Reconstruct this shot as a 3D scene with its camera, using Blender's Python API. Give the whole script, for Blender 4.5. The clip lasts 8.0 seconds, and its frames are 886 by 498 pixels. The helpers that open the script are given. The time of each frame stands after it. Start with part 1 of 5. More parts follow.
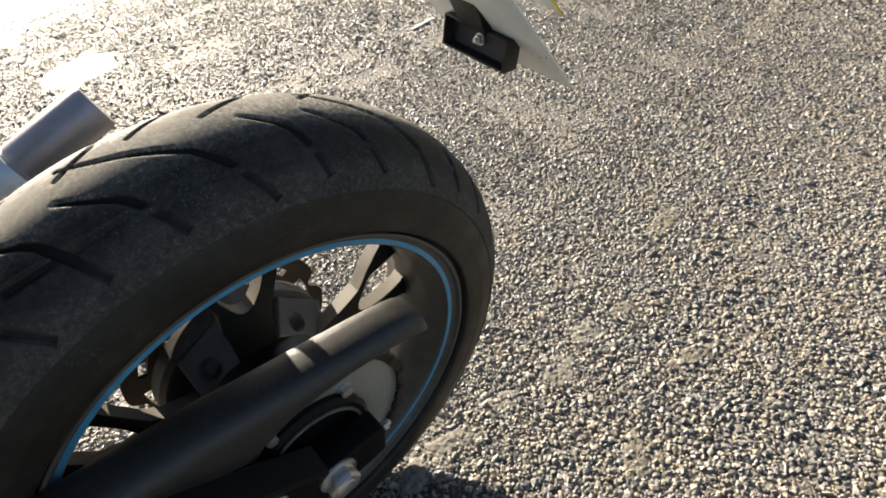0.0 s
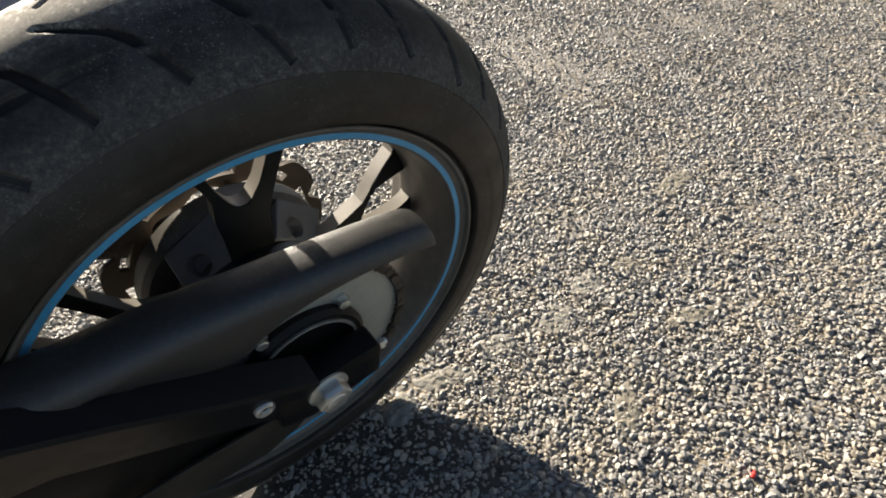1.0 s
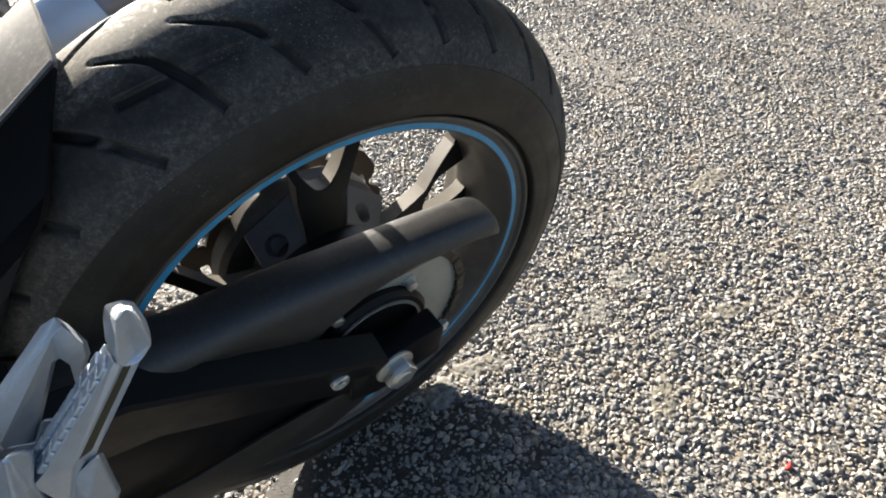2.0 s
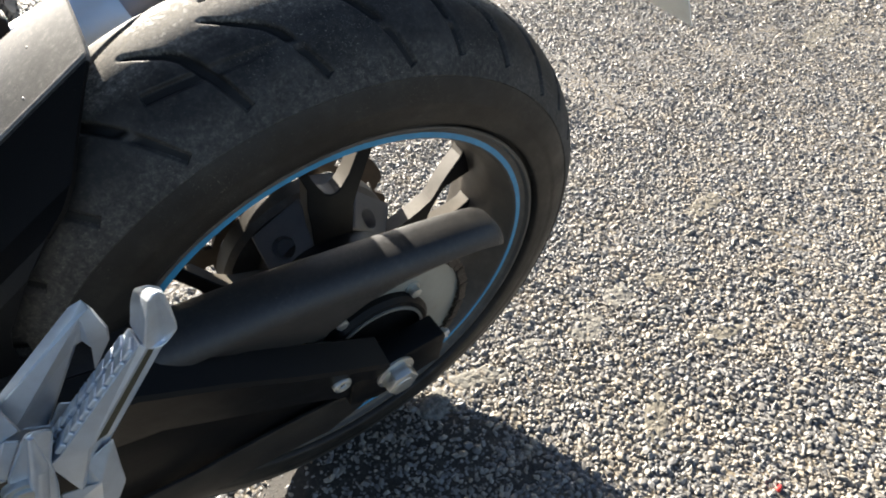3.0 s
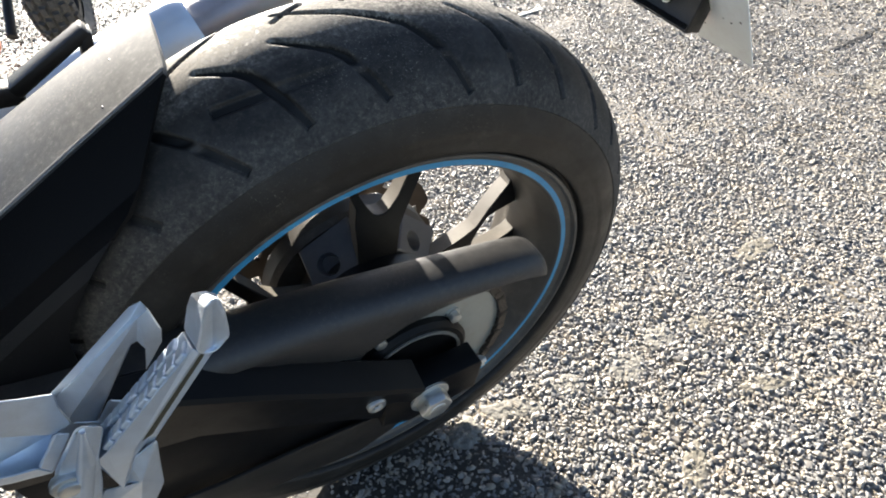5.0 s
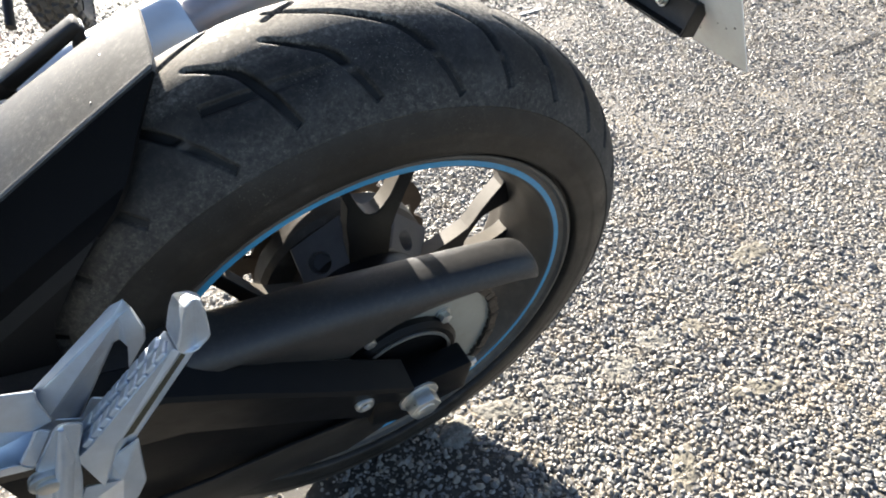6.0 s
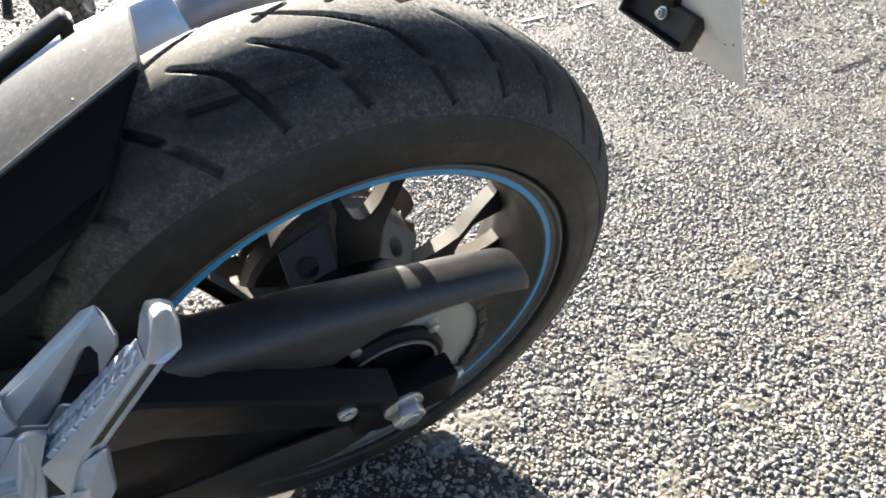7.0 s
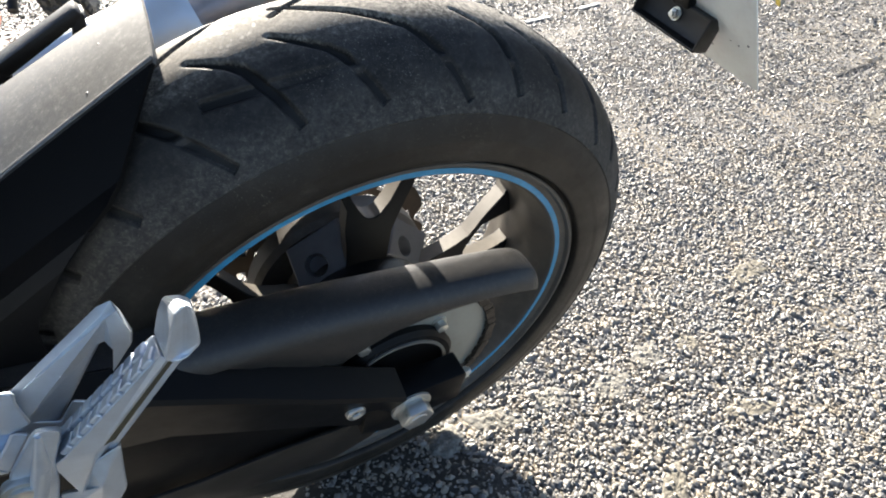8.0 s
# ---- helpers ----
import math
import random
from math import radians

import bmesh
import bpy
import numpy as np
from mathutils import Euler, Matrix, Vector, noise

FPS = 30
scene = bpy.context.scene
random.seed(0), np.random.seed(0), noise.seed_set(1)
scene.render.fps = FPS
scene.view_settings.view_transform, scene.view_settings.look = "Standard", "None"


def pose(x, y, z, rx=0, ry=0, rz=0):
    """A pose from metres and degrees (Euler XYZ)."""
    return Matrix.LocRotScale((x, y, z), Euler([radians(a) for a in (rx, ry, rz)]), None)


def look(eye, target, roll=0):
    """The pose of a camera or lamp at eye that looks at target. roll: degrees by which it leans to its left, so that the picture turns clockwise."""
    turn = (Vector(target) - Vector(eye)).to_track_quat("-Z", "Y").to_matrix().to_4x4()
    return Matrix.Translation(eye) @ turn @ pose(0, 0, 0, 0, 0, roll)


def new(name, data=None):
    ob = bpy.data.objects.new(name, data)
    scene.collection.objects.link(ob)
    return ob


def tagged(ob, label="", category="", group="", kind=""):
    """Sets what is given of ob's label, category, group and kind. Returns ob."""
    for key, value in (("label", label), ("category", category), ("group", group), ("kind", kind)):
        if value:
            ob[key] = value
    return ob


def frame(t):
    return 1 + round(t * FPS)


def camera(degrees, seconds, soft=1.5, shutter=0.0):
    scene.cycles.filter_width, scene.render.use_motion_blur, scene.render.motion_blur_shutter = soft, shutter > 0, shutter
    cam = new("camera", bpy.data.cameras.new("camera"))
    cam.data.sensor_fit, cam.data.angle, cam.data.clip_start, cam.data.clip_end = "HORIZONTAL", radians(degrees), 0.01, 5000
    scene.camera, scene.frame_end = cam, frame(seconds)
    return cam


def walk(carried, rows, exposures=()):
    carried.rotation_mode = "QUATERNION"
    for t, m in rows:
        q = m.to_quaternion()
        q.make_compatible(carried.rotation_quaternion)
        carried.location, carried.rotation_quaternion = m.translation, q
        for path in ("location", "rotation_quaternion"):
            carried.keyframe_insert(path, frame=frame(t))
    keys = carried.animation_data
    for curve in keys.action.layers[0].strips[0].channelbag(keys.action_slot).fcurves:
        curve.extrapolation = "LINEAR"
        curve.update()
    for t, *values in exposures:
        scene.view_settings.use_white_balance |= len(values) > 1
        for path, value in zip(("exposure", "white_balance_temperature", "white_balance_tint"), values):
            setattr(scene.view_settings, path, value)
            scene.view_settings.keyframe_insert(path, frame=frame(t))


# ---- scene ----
# The camera: carried by hand past the rear wheel of a parked motorcycle.
cam = camera(76.3, 8.0, soft=1.9)
PATH = [
    (0, look((-0.0521, -0.4613, 0.7960), (0.3858, 0.1751, 0.1610), -11.13)),
    (0.2, look((-0.0498, -0.4546, 0.7617), (0.3926, 0.1749, 0.1229), -9.41)),
    (0.5, look((-0.0533, -0.4476, 0.7445), (0.3747, 0.1590, 0.0746), -7.46)),
    (1, look((-0.0762, -0.4434, 0.7369), (0.3457, 0.1507, 0.0520), -5.32)),
    (1.5, look((-0.1103, -0.4417, 0.7387), (0.2854, 0.1565, 0.0419), -5.83)),
    (2, look((-0.1300, -0.4303, 0.7518), (0.2718, 0.1705, 0.0607), -4.83)),
    (2.2, look((-0.1390, -0.4274, 0.7578), (0.2760, 0.1766, 0.0774), -3.96)),
    (3.3, look((-0.1467, -0.4370, 0.7497), (0.2772, 0.1729, 0.0801), -1.67)),
    (3.5, look((-0.1433, -0.4396, 0.7489), (0.2799, 0.1728, 0.0812), -1.68)),
    (4, look((-0.1473, -0.4328, 0.7491), (0.2393, 0.2189, 0.0966), -2.42)),
    (4.5, look((-0.1516, -0.4271, 0.7523), (0.2304, 0.2389, 0.1115), -1.54)),
    (4.7, look((-0.1525, -0.4293, 0.7525), (0.2342, 0.2413, 0.1195), -1.70)),
    (5.8, look((-0.1486, -0.4278, 0.7498), (0.2400, 0.2361, 0.1109), 0.35)),
    (6, look((-0.1457, -0.4312, 0.7539), (0.2438, 0.2342, 0.1170), -0.15)),
    (6.5, look((-0.1388, -0.4264, 0.7540), (0.2571, 0.2391, 0.1213), 1.79)),
    (7, look((-0.1371, -0.4262, 0.7530), (0.2617, 0.2384, 0.1211), 2.04)),
    (7.5, look((-0.1394, -0.4220, 0.7491), (0.2613, 0.2419, 0.1176), 2.28)),
    (8, look((-0.1440, -0.4198, 0.7507), (0.2547, 0.2442, 0.1181), 2.74)),
]
walk(cam, PATH, exposures=[(0, 1.85, 7400, 10), (1.0, 1.95, 7200, 10), (1.5, 2.12, 6950, 10), (2.0, 2.2, 6780, 10), (3.5, 2.36, 6800, 10), (4.5, 2.57, 6670, 10), (8, 2.6, 6650, 10)])

# ---- light: a low sun beyond the motorcycle, clear sky ----
SUN_EL, SUN_AZ = radians(22), radians(4)
world = bpy.data.worlds.new("sky")
scene.world = world
world.use_nodes = True
wn = world.node_tree
sky = wn.nodes.new("ShaderNodeTexSky")
sky.sky_type = "NISHITA"
sky.sun_disc = False
sky.air_density, sky.dust_density, sky.ozone_density = 0.7, 0.9, 1.0
sky.sun_elevation, sky.sun_rotation = SUN_EL, SUN_AZ
wn.links.new(sky.outputs[0], wn.nodes["Background"].inputs[0])
wn.nodes["Background"].inputs[1].default_value = 0.049
sun = new("sun", bpy.data.lights.new("sun", "SUN"))
sun.data.energy, sun.data.angle, sun.data.color = 5.0, radians(0.5), (1.0, 0.945, 0.86)
to_sun = Vector((math.sin(SUN_AZ) * math.cos(SUN_EL), math.cos(SUN_AZ) * math.cos(SUN_EL), math.sin(SUN_EL)))
sun.matrix_world = look(to_sun * 20, (0, 0, 0))


# ---- materials ----
def material(name, color, rough=0.5, metal=0.0, var=0.15, scale=60.0, bump=0.0, bump_scale=400.0, spec=0.5, dust=None, dust_amount=0.0, dust_scale=25.0, speck=0.0, bands=(), patch=0.0):
    """Principled surface with colour variation at two sizes, fine relief, and a layer of dust in uneven patches."""
    m = bpy.data.materials.new(name)
    m.use_nodes = True
    nt = m.node_tree
    b = nt.nodes["Principled BSDF"]
    co = nt.nodes.new("ShaderNodeTexCoord")

    def noise_tex(s, detail=4.0, r=0.6):
        n = nt.nodes.new("ShaderNodeTexNoise")
        n.inputs["Scale"].default_value, n.inputs["Detail"].default_value, n.inputs["Roughness"].default_value = s, detail, r
        nt.links.new(co.outputs["Object"], n.inputs["Vector"])
        return n.outputs["Fac"]

    def maths(op, a, bb):
        n = nt.nodes.new("ShaderNodeMath")
        n.operation = op
        for i, v in enumerate((a, bb)):
            if isinstance(v, (int, float)):
                n.inputs[i].default_value = v
            else:
                nt.links.new(v, n.inputs[i])
        return n.outputs[0]

    big, fine = noise_tex(scale * 0.15), noise_tex(scale)
    fac = maths("ADD", maths("MULTIPLY", big, 0.5), maths("MULTIPLY", fine, 0.5))
    mix = nt.nodes.new("ShaderNodeMix")
    mix.data_type = "RGBA"
    ramp = nt.nodes.new("ShaderNodeMapRange")
    ramp.inputs[1].default_value, ramp.inputs[2].default_value = 0.3, 0.7
    nt.links.new(fac, ramp.inputs[0])
    nt.links.new(ramp.outputs[0], mix.inputs["Factor"])
    lo, hi = 1 - var, 1 + var
    mix.inputs["A"].default_value = (*[c * lo for c in color], 1)
    mix.inputs["B"].default_value = (*[min(1, c * hi) for c in color], 1)
    col = mix.outputs["Result"]
    rough_out = maths("ADD", maths("MULTIPLY", maths("SUBTRACT", fine, 0.5), 0.25), rough)
    if dust:
        d = maths("MULTIPLY", maths("POWER", maths("MULTIPLY", noise_tex(dust_scale, 8.0, 0.8), 1.5), 7.0), dust_amount * 1.6)
        d = maths("MINIMUM", d, 0.85)
        mx = nt.nodes.new("ShaderNodeMix")
        mx.data_type = "RGBA"
        nt.links.new(d, mx.inputs["Factor"])
        nt.links.new(col, mx.inputs["A"])
        mx.inputs["B"].default_value = (*dust, 1)
        col = mx.outputs["Result"]
        rough_out = maths("ADD", rough_out, maths("MULTIPLY", d, 0.4))
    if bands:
        # uneven bands of dust and painted sunlight across the part: (where it starts, where it is full, how much)
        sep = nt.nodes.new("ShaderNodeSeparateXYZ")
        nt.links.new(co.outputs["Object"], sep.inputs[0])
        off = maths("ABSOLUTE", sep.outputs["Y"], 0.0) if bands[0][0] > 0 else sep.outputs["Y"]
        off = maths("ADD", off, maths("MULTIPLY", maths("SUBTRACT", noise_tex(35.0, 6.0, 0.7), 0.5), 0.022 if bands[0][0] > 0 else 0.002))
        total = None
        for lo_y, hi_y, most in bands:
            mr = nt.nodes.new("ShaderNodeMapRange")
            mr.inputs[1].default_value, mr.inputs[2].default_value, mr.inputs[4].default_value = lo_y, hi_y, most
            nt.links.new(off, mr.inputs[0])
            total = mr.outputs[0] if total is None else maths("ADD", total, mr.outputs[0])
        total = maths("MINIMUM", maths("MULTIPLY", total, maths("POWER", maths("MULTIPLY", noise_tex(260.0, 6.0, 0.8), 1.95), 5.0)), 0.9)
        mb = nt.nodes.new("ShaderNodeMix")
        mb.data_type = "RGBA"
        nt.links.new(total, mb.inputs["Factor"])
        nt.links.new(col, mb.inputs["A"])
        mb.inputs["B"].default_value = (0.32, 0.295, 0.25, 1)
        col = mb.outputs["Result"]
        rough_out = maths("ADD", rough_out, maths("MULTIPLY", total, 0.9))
    if patch:
        # pale dusty smears, a hand's width apart
        mp = nt.nodes.new("ShaderNodeMapRange")
        mp.inputs[1].default_value, mp.inputs[2].default_value, mp.inputs[4].default_value = 0.47, 0.72, patch
        nt.links.new(noise_tex(22.0, 7.0, 0.72), mp.inputs[0])
        mq = nt.nodes.new("ShaderNodeMix")
        mq.data_type = "RGBA"
        nt.links.new(mp.outputs[0], mq.inputs["Factor"])
        nt.links.new(col, mq.inputs["A"])
        mq.inputs["B"].default_value = (0.40, 0.39, 0.36, 1)
        col = mq.outputs["Result"]
        rough_out = maths("SUBTRACT", rough_out, maths("MULTIPLY", maths("SUBTRACT", noise_tex(14.0, 4.0, 0.6), 0.45), 0.5))
    if speck:
        # fine grains of dust, thicker in some places than in others
        sp = nt.nodes.new("ShaderNodeMapRange")
        sp.inputs[1].default_value, sp.inputs[2].default_value, sp.inputs[4].default_value = 0.62, 0.74, speck
        nt.links.new(noise_tex(850.0, 2.0), sp.inputs[0])
        where = nt.nodes.new("ShaderNodeMapRange")
        where.inputs[1].default_value, where.inputs[2].default_value = 0.42, 0.68
        nt.links.new(noise_tex(16.0, 5.0, 0.7), where.inputs[0])
        ms = nt.nodes.new("ShaderNodeMix")
        ms.data_type = "RGBA"
        nt.links.new(maths("MULTIPLY", sp.outputs[0], where.outputs[0]), ms.inputs["Factor"])
        nt.links.new(col, ms.inputs["A"])
        ms.inputs["B"].default_value = (0.42, 0.38, 0.31, 1) if metal < 0.5 else (0.10, 0.10, 0.10, 1)
        col = ms.outputs["Result"]
    nt.links.new(col, b.inputs["Base Color"])
    nt.links.new(rough_out, b.inputs["Roughness"])
    b.inputs["Metallic"].default_value = metal
    b.inputs["Specular IOR Level"].default_value = spec
    if bump:
        bp = nt.nodes.new("ShaderNodeBump")
        bp.inputs["Strength"].default_value, bp.inputs["Distance"].default_value = bump, 0.001
        nt.links.new(noise_tex(bump_scale, 3.0), bp.inputs["Height"])
        nt.links.new(bp.outputs[0], b.inputs["Normal"])
    return m


TAN = (0.36, 0.31, 0.24)
# shoulder band is dust; the crown band is dust plus painted sunlight
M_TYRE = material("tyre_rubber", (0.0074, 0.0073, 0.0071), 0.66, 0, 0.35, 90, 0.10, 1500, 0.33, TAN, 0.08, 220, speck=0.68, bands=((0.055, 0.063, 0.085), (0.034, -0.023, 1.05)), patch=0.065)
M_WALL = material("tyre_sidewall_rubber", (0.0115, 0.0100, 0.0080), 0.50, 0, 0.45, 45, 0.2, 1500, 0.34, TAN, 0.05, 40, speck=0.4, patch=0.024)
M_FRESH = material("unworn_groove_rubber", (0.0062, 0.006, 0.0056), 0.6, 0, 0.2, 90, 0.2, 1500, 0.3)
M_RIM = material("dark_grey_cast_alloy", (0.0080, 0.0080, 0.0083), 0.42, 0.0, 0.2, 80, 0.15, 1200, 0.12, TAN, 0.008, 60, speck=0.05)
M_LIT_SIDES = material("sunlit_beige_casting", (0.125, 0.110, 0.088), 0.55, 0.0, 0.25, 60, 0.15, 1200, 0.4, TAN, 0.12, 50, speck=0.2)
M_PAD = material("skylit_grey_casting", (0.105, 0.107, 0.112), 0.36, 0.0, 0.2, 70, 0.2, 1000, 0.5, TAN, 0.05, 60, speck=0.1)
M_BARREL = material("dusty_grey_rim_paint", (0.072, 0.064, 0.054), 0.45, 0.0, 0.25, 60, 0.15, 1200, 0.45, TAN, 0.12, 50, speck=0.2)
M_STRIPE = material("blue_rim_tape", (0.036, 0.26, 0.45), 0.38, 0, 0.2, 120, 0.05, 600, 0.5, TAN, 0.05, 80)
M_BLACK = material("black_plastic", (0.007, 0.0072, 0.0075), 0.42, 0, 0.2, 70, 0.25, 1500, 0.4, TAN, 0.02, 90)
M_HUGGER = material("sunlit_dusty_plastic", (0.0075, 0.0076, 0.0080), 0.50, 0, 0.25, 60, 0.06, 1300, 1.0, (0.42, 0.40, 0.37), 0.21, 200, speck=1.0)
M_CHEEK = material("shaded_black_plastic", (0.0040, 0.0040, 0.0042), 0.55, 0, 0.2, 60, 0.06, 1300, 0.14, speck=0.08)
M_SCUFF = material("scuffed_pale_plastic", (0.16, 0.16, 0.16), 0.5, 0, 0.4, 300, 0.2, 900, 0.4)
M_GUARD = material("matt_black_guard", (0.0150, 0.0152, 0.0155), 0.42, 0, 0.12, 90, 0.3, 1600, 0.56, TAN, 0.05, 200, speck=0.35)
M_ARM = material("black_painted_steel", (0.0044, 0.0044, 0.0046), 0.42, 0, 0.25, 60, 0.12, 900, 0.13, TAN, 0.004, 90)
M_ALU = material("cast_aluminium", (0.60, 0.66, 0.72), 0.42, 0.80, 0.14, 120, 0.1, 900, speck=0.2)
M_LOWER = material("dusty_brown_black_plastic", (0.0100, 0.0090, 0.0076), 0.5, 0, 0.3, 40, 0.25, 1200, 0.35, TAN, 0.04, 40)
M_OLIVE = material("dark_olive", (0.050, 0.046, 0.026), 0.7, 0, 0.35, 90, 0.4, 700, 0.3)
M_ZINC = material("zinc_plate", (0.58, 0.58, 0.54), 0.34, 0.85, 0.12, 150, 0.1, 800)
M_SPROCKET = material("sprocket_steel", (0.36, 0.37, 0.33), 0.5, 0.6, 0.12, 90, 0.12, 900, 0.5, TAN, 0.2, 60)
M_CHAIN = material("oily_chain", (0.035, 0.03, 0.026), 0.45, 0.6, 0.3, 200, 0.2, 1500)
M_DISC = material("brown_brake_steel", (0.09, 0.07, 0.053), 0.5, 0.5, 0.25, 90, 0.15, 900)
M_WHITE = material("plate_aluminium", (0.86, 0.885, 0.85), 0.42, 0.1, 0.06, 40, 0.05, 500, 0.5, (0.40, 0.26, 0.19), 0.16, 30)
M_LABEL = material("white_sheet", (0.62, 0.64, 0.62), 0.45, 0, 0.04, 40)
M_YELLOW = material("yellow_edge", (0.75, 0.5, 0.03), 0.45, 0, 0.06, 60)
M_MARK = material("black_print", (0.02, 0.02, 0.02), 0.5, 0, 0.1, 60)
M_CAN = material("brushed_steel_can", (0.76, 0.81, 0.84), 0.46, 0.8, 0.06, 90, 0.05, 900)
M_TIP = material("dull_mauve_end_pipe", (0.46, 0.43, 0.44), 0.42, 0.6, 0.15, 90, 0.1, 900)
M_ORANGE = material("orange_plastic", (0.85, 0.19, 0.02), 0.35, 0, 0.06, 40)
M_KNOB = material("knobbly_rubber", (0.07, 0.066, 0.062), 0.6, 0, 0.25, 60, 0.3, 600, 0.4, TAN, 0.5, 40)
M_PAINT = material("worn_white_paint", (0.62, 0.61, 0.57), 0.7, 0, 0.3, 200, 0.8, 300, 0.3, (0.25, 0.24, 0.22), 0.6, 120)
M_RED = material("red_scrap", (0.6, 0.04, 0.04), 0.4, 0, 0.1, 60)
M_BROWN = material("dry_stalk", (0.22, 0.14, 0.07), 0.7, 0, 0.2, 90)


def ground_material():
    """Sandy binder between the chippings, tinted in patches."""
    m = bpy.data.materials.new("sandy_binder")
    m.use_nodes = True
    nt = m.node_tree
    b = nt.nodes["Principled BSDF"]
    co = nt.nodes.new("ShaderNodeTexCoord")

    def tex(kind, s, **k):
        n = nt.nodes.new(kind)
        n.inputs["Scale"].default_value = s
        for key, v in k.items():
            n.inputs[key].default_value = v
        nt.links.new(co.outputs["Object"], n.inputs["Vector"])
        return n

    ramp = nt.nodes.new("ShaderNodeValToRGB")
    ramp.color_ramp.elements[0].position, ramp.color_ramp.elements[0].color = 0.34, (0.036, 0.032, 0.027, 1)
    ramp.color_ramp.elements[1].position, ramp.color_ramp.elements[1].color = 0.66, (0.200, 0.163, 0.110, 1)
    nt.links.new(tex("ShaderNodeTexNoise", 9.0, Detail=8.0, Roughness=0.7).outputs["Fac"], ramp.inputs[0])
    cell = tex("ShaderNodeTexVoronoi", 115.0, Randomness=1.0)
    grey = nt.nodes.new("ShaderNodeValToRGB")
    grey.color_ramp.elements[0].color, grey.color_ramp.elements[1].color = (0.05, 0.05, 0.05, 1), (0.215, 0.21, 0.20, 1)
    sep = nt.nodes.new("ShaderNodeSeparateColor")
    nt.links.new(cell.outputs["Color"], sep.inputs[0])
    nt.links.new(sep.outputs[0], grey.inputs[0])
    mask = nt.nodes.new("ShaderNodeMapRange")
    mask.inputs[1].default_value, mask.inputs[2].default_value = 0.62, 0.45
    nt.links.new(cell.outputs["Distance"], mask.inputs[0])
    mix = nt.nodes.new("ShaderNodeMix")
    mix.data_type = "RGBA"
    nt.links.new(mask.outputs[0], mix.inputs["Factor"])
    nt.links.new(ramp.outputs[0], mix.inputs["A"])
    nt.links.new(grey.outputs[0], mix.inputs["B"])
    nt.links.new(mix.outputs["Result"], b.inputs["Base Color"])
    b.inputs["Roughness"].default_value = 0.75
    inv = nt.nodes.new("ShaderNodeMath")
    inv.operation = "SUBTRACT"
    inv.inputs[0].default_value = 1.0
    nt.links.new(cell.outputs["Distance"], inv.inputs[1])
    fine = tex("ShaderNodeTexNoise", 500.0, Detail=4.0)
    add = nt.nodes.new("ShaderNodeMath")
    add.operation = "MULTIPLY_ADD"
    add.inputs[1].default_value = 0.35
    nt.links.new(fine.outputs["Fac"], add.inputs[0])
    nt.links.new(inv.outputs[0], add.inputs[2])
    bp = nt.nodes.new("ShaderNodeBump")
    bp.inputs["Strength"].default_value, bp.inputs["Distance"].default_value = 1.0, 0.004
    nt.links.new(add.outputs[0], bp.inputs["Height"])
    nt.links.new(bp.outputs[0], b.inputs["Normal"])
    return m


def stone_material():
    """Grey chippings, each with its own tone, some tan or bluish."""
    m = bpy.data.materials.new("grey_chippings")
    m.use_nodes = True
    nt = m.node_tree
    b = nt.nodes["Principled BSDF"]
    geo = nt.nodes.new("ShaderNodeNewGeometry")
    ramp = nt.nodes.new("ShaderNodeValToRGB")
    el = ramp.color_ramp.elements
    el[0].position, el[0].color = 0.0, (0.095, 0.094, 0.092, 1)
    el[1].position, el[1].color = 1.0, (0.29, 0.28, 0.25, 1)
    for p, c in ((0.35, (0.155, 0.152, 0.146)), (0.65, (0.215, 0.207, 0.19)), (0.85, (0.26, 0.22, 0.165))):
        e = el.new(p)
        e.color = (*c, 1)
    nt.links.new(geo.outputs["Random Per Island"], ramp.inputs[0])
    co = nt.nodes.new("ShaderNodeTexCoord")
    n = nt.nodes.new("ShaderNodeTexNoise")
    n.inputs["Scale"].default_value, n.inputs["Detail"].default_value = 14.0, 8.0
    nt.links.new(co.outputs["Object"], n.inputs["Vector"])
    mr = nt.nodes.new("ShaderNodeMapRange")
    mr.inputs[1].default_value, mr.inputs[2].default_value, mr.inputs[4].default_value = 0.47, 0.72, 0.60
    nt.links.new(n.outputs["Fac"], mr.inputs[0])
    mix = nt.nodes.new("ShaderNodeMix")
    mix.data_type = "RGBA"
    nt.links.new(mr.outputs[0], mix.inputs["Factor"])
    nt.links.new(ramp.outputs[0], mix.inputs["A"])
    mix.inputs["B"].default_value = (0.255, 0.21, 0.147, 1)
    nt.links.new(mix.outputs["Result"], b.inputs["Base Color"])
    b.inputs["Roughness"].default_value = 0.55
    b.inputs["Specular IOR Level"].default_value = 0.6
    bp = nt.nodes.new("ShaderNodeBump")
    bp.inputs["Strength"].default_value, bp.inputs["Distance"].default_value = 0.4, 0.001
    f = nt.nodes.new("ShaderNodeTexNoise")
    f.inputs["Scale"].default_value = 900.0
    nt.links.new(co.outputs["Object"], f.inputs["Vector"])
    nt.links.new(f.outputs["Fac"], bp.inputs["Height"])
    nt.links.new(bp.outputs[0], b.inputs["Normal"])
    return m


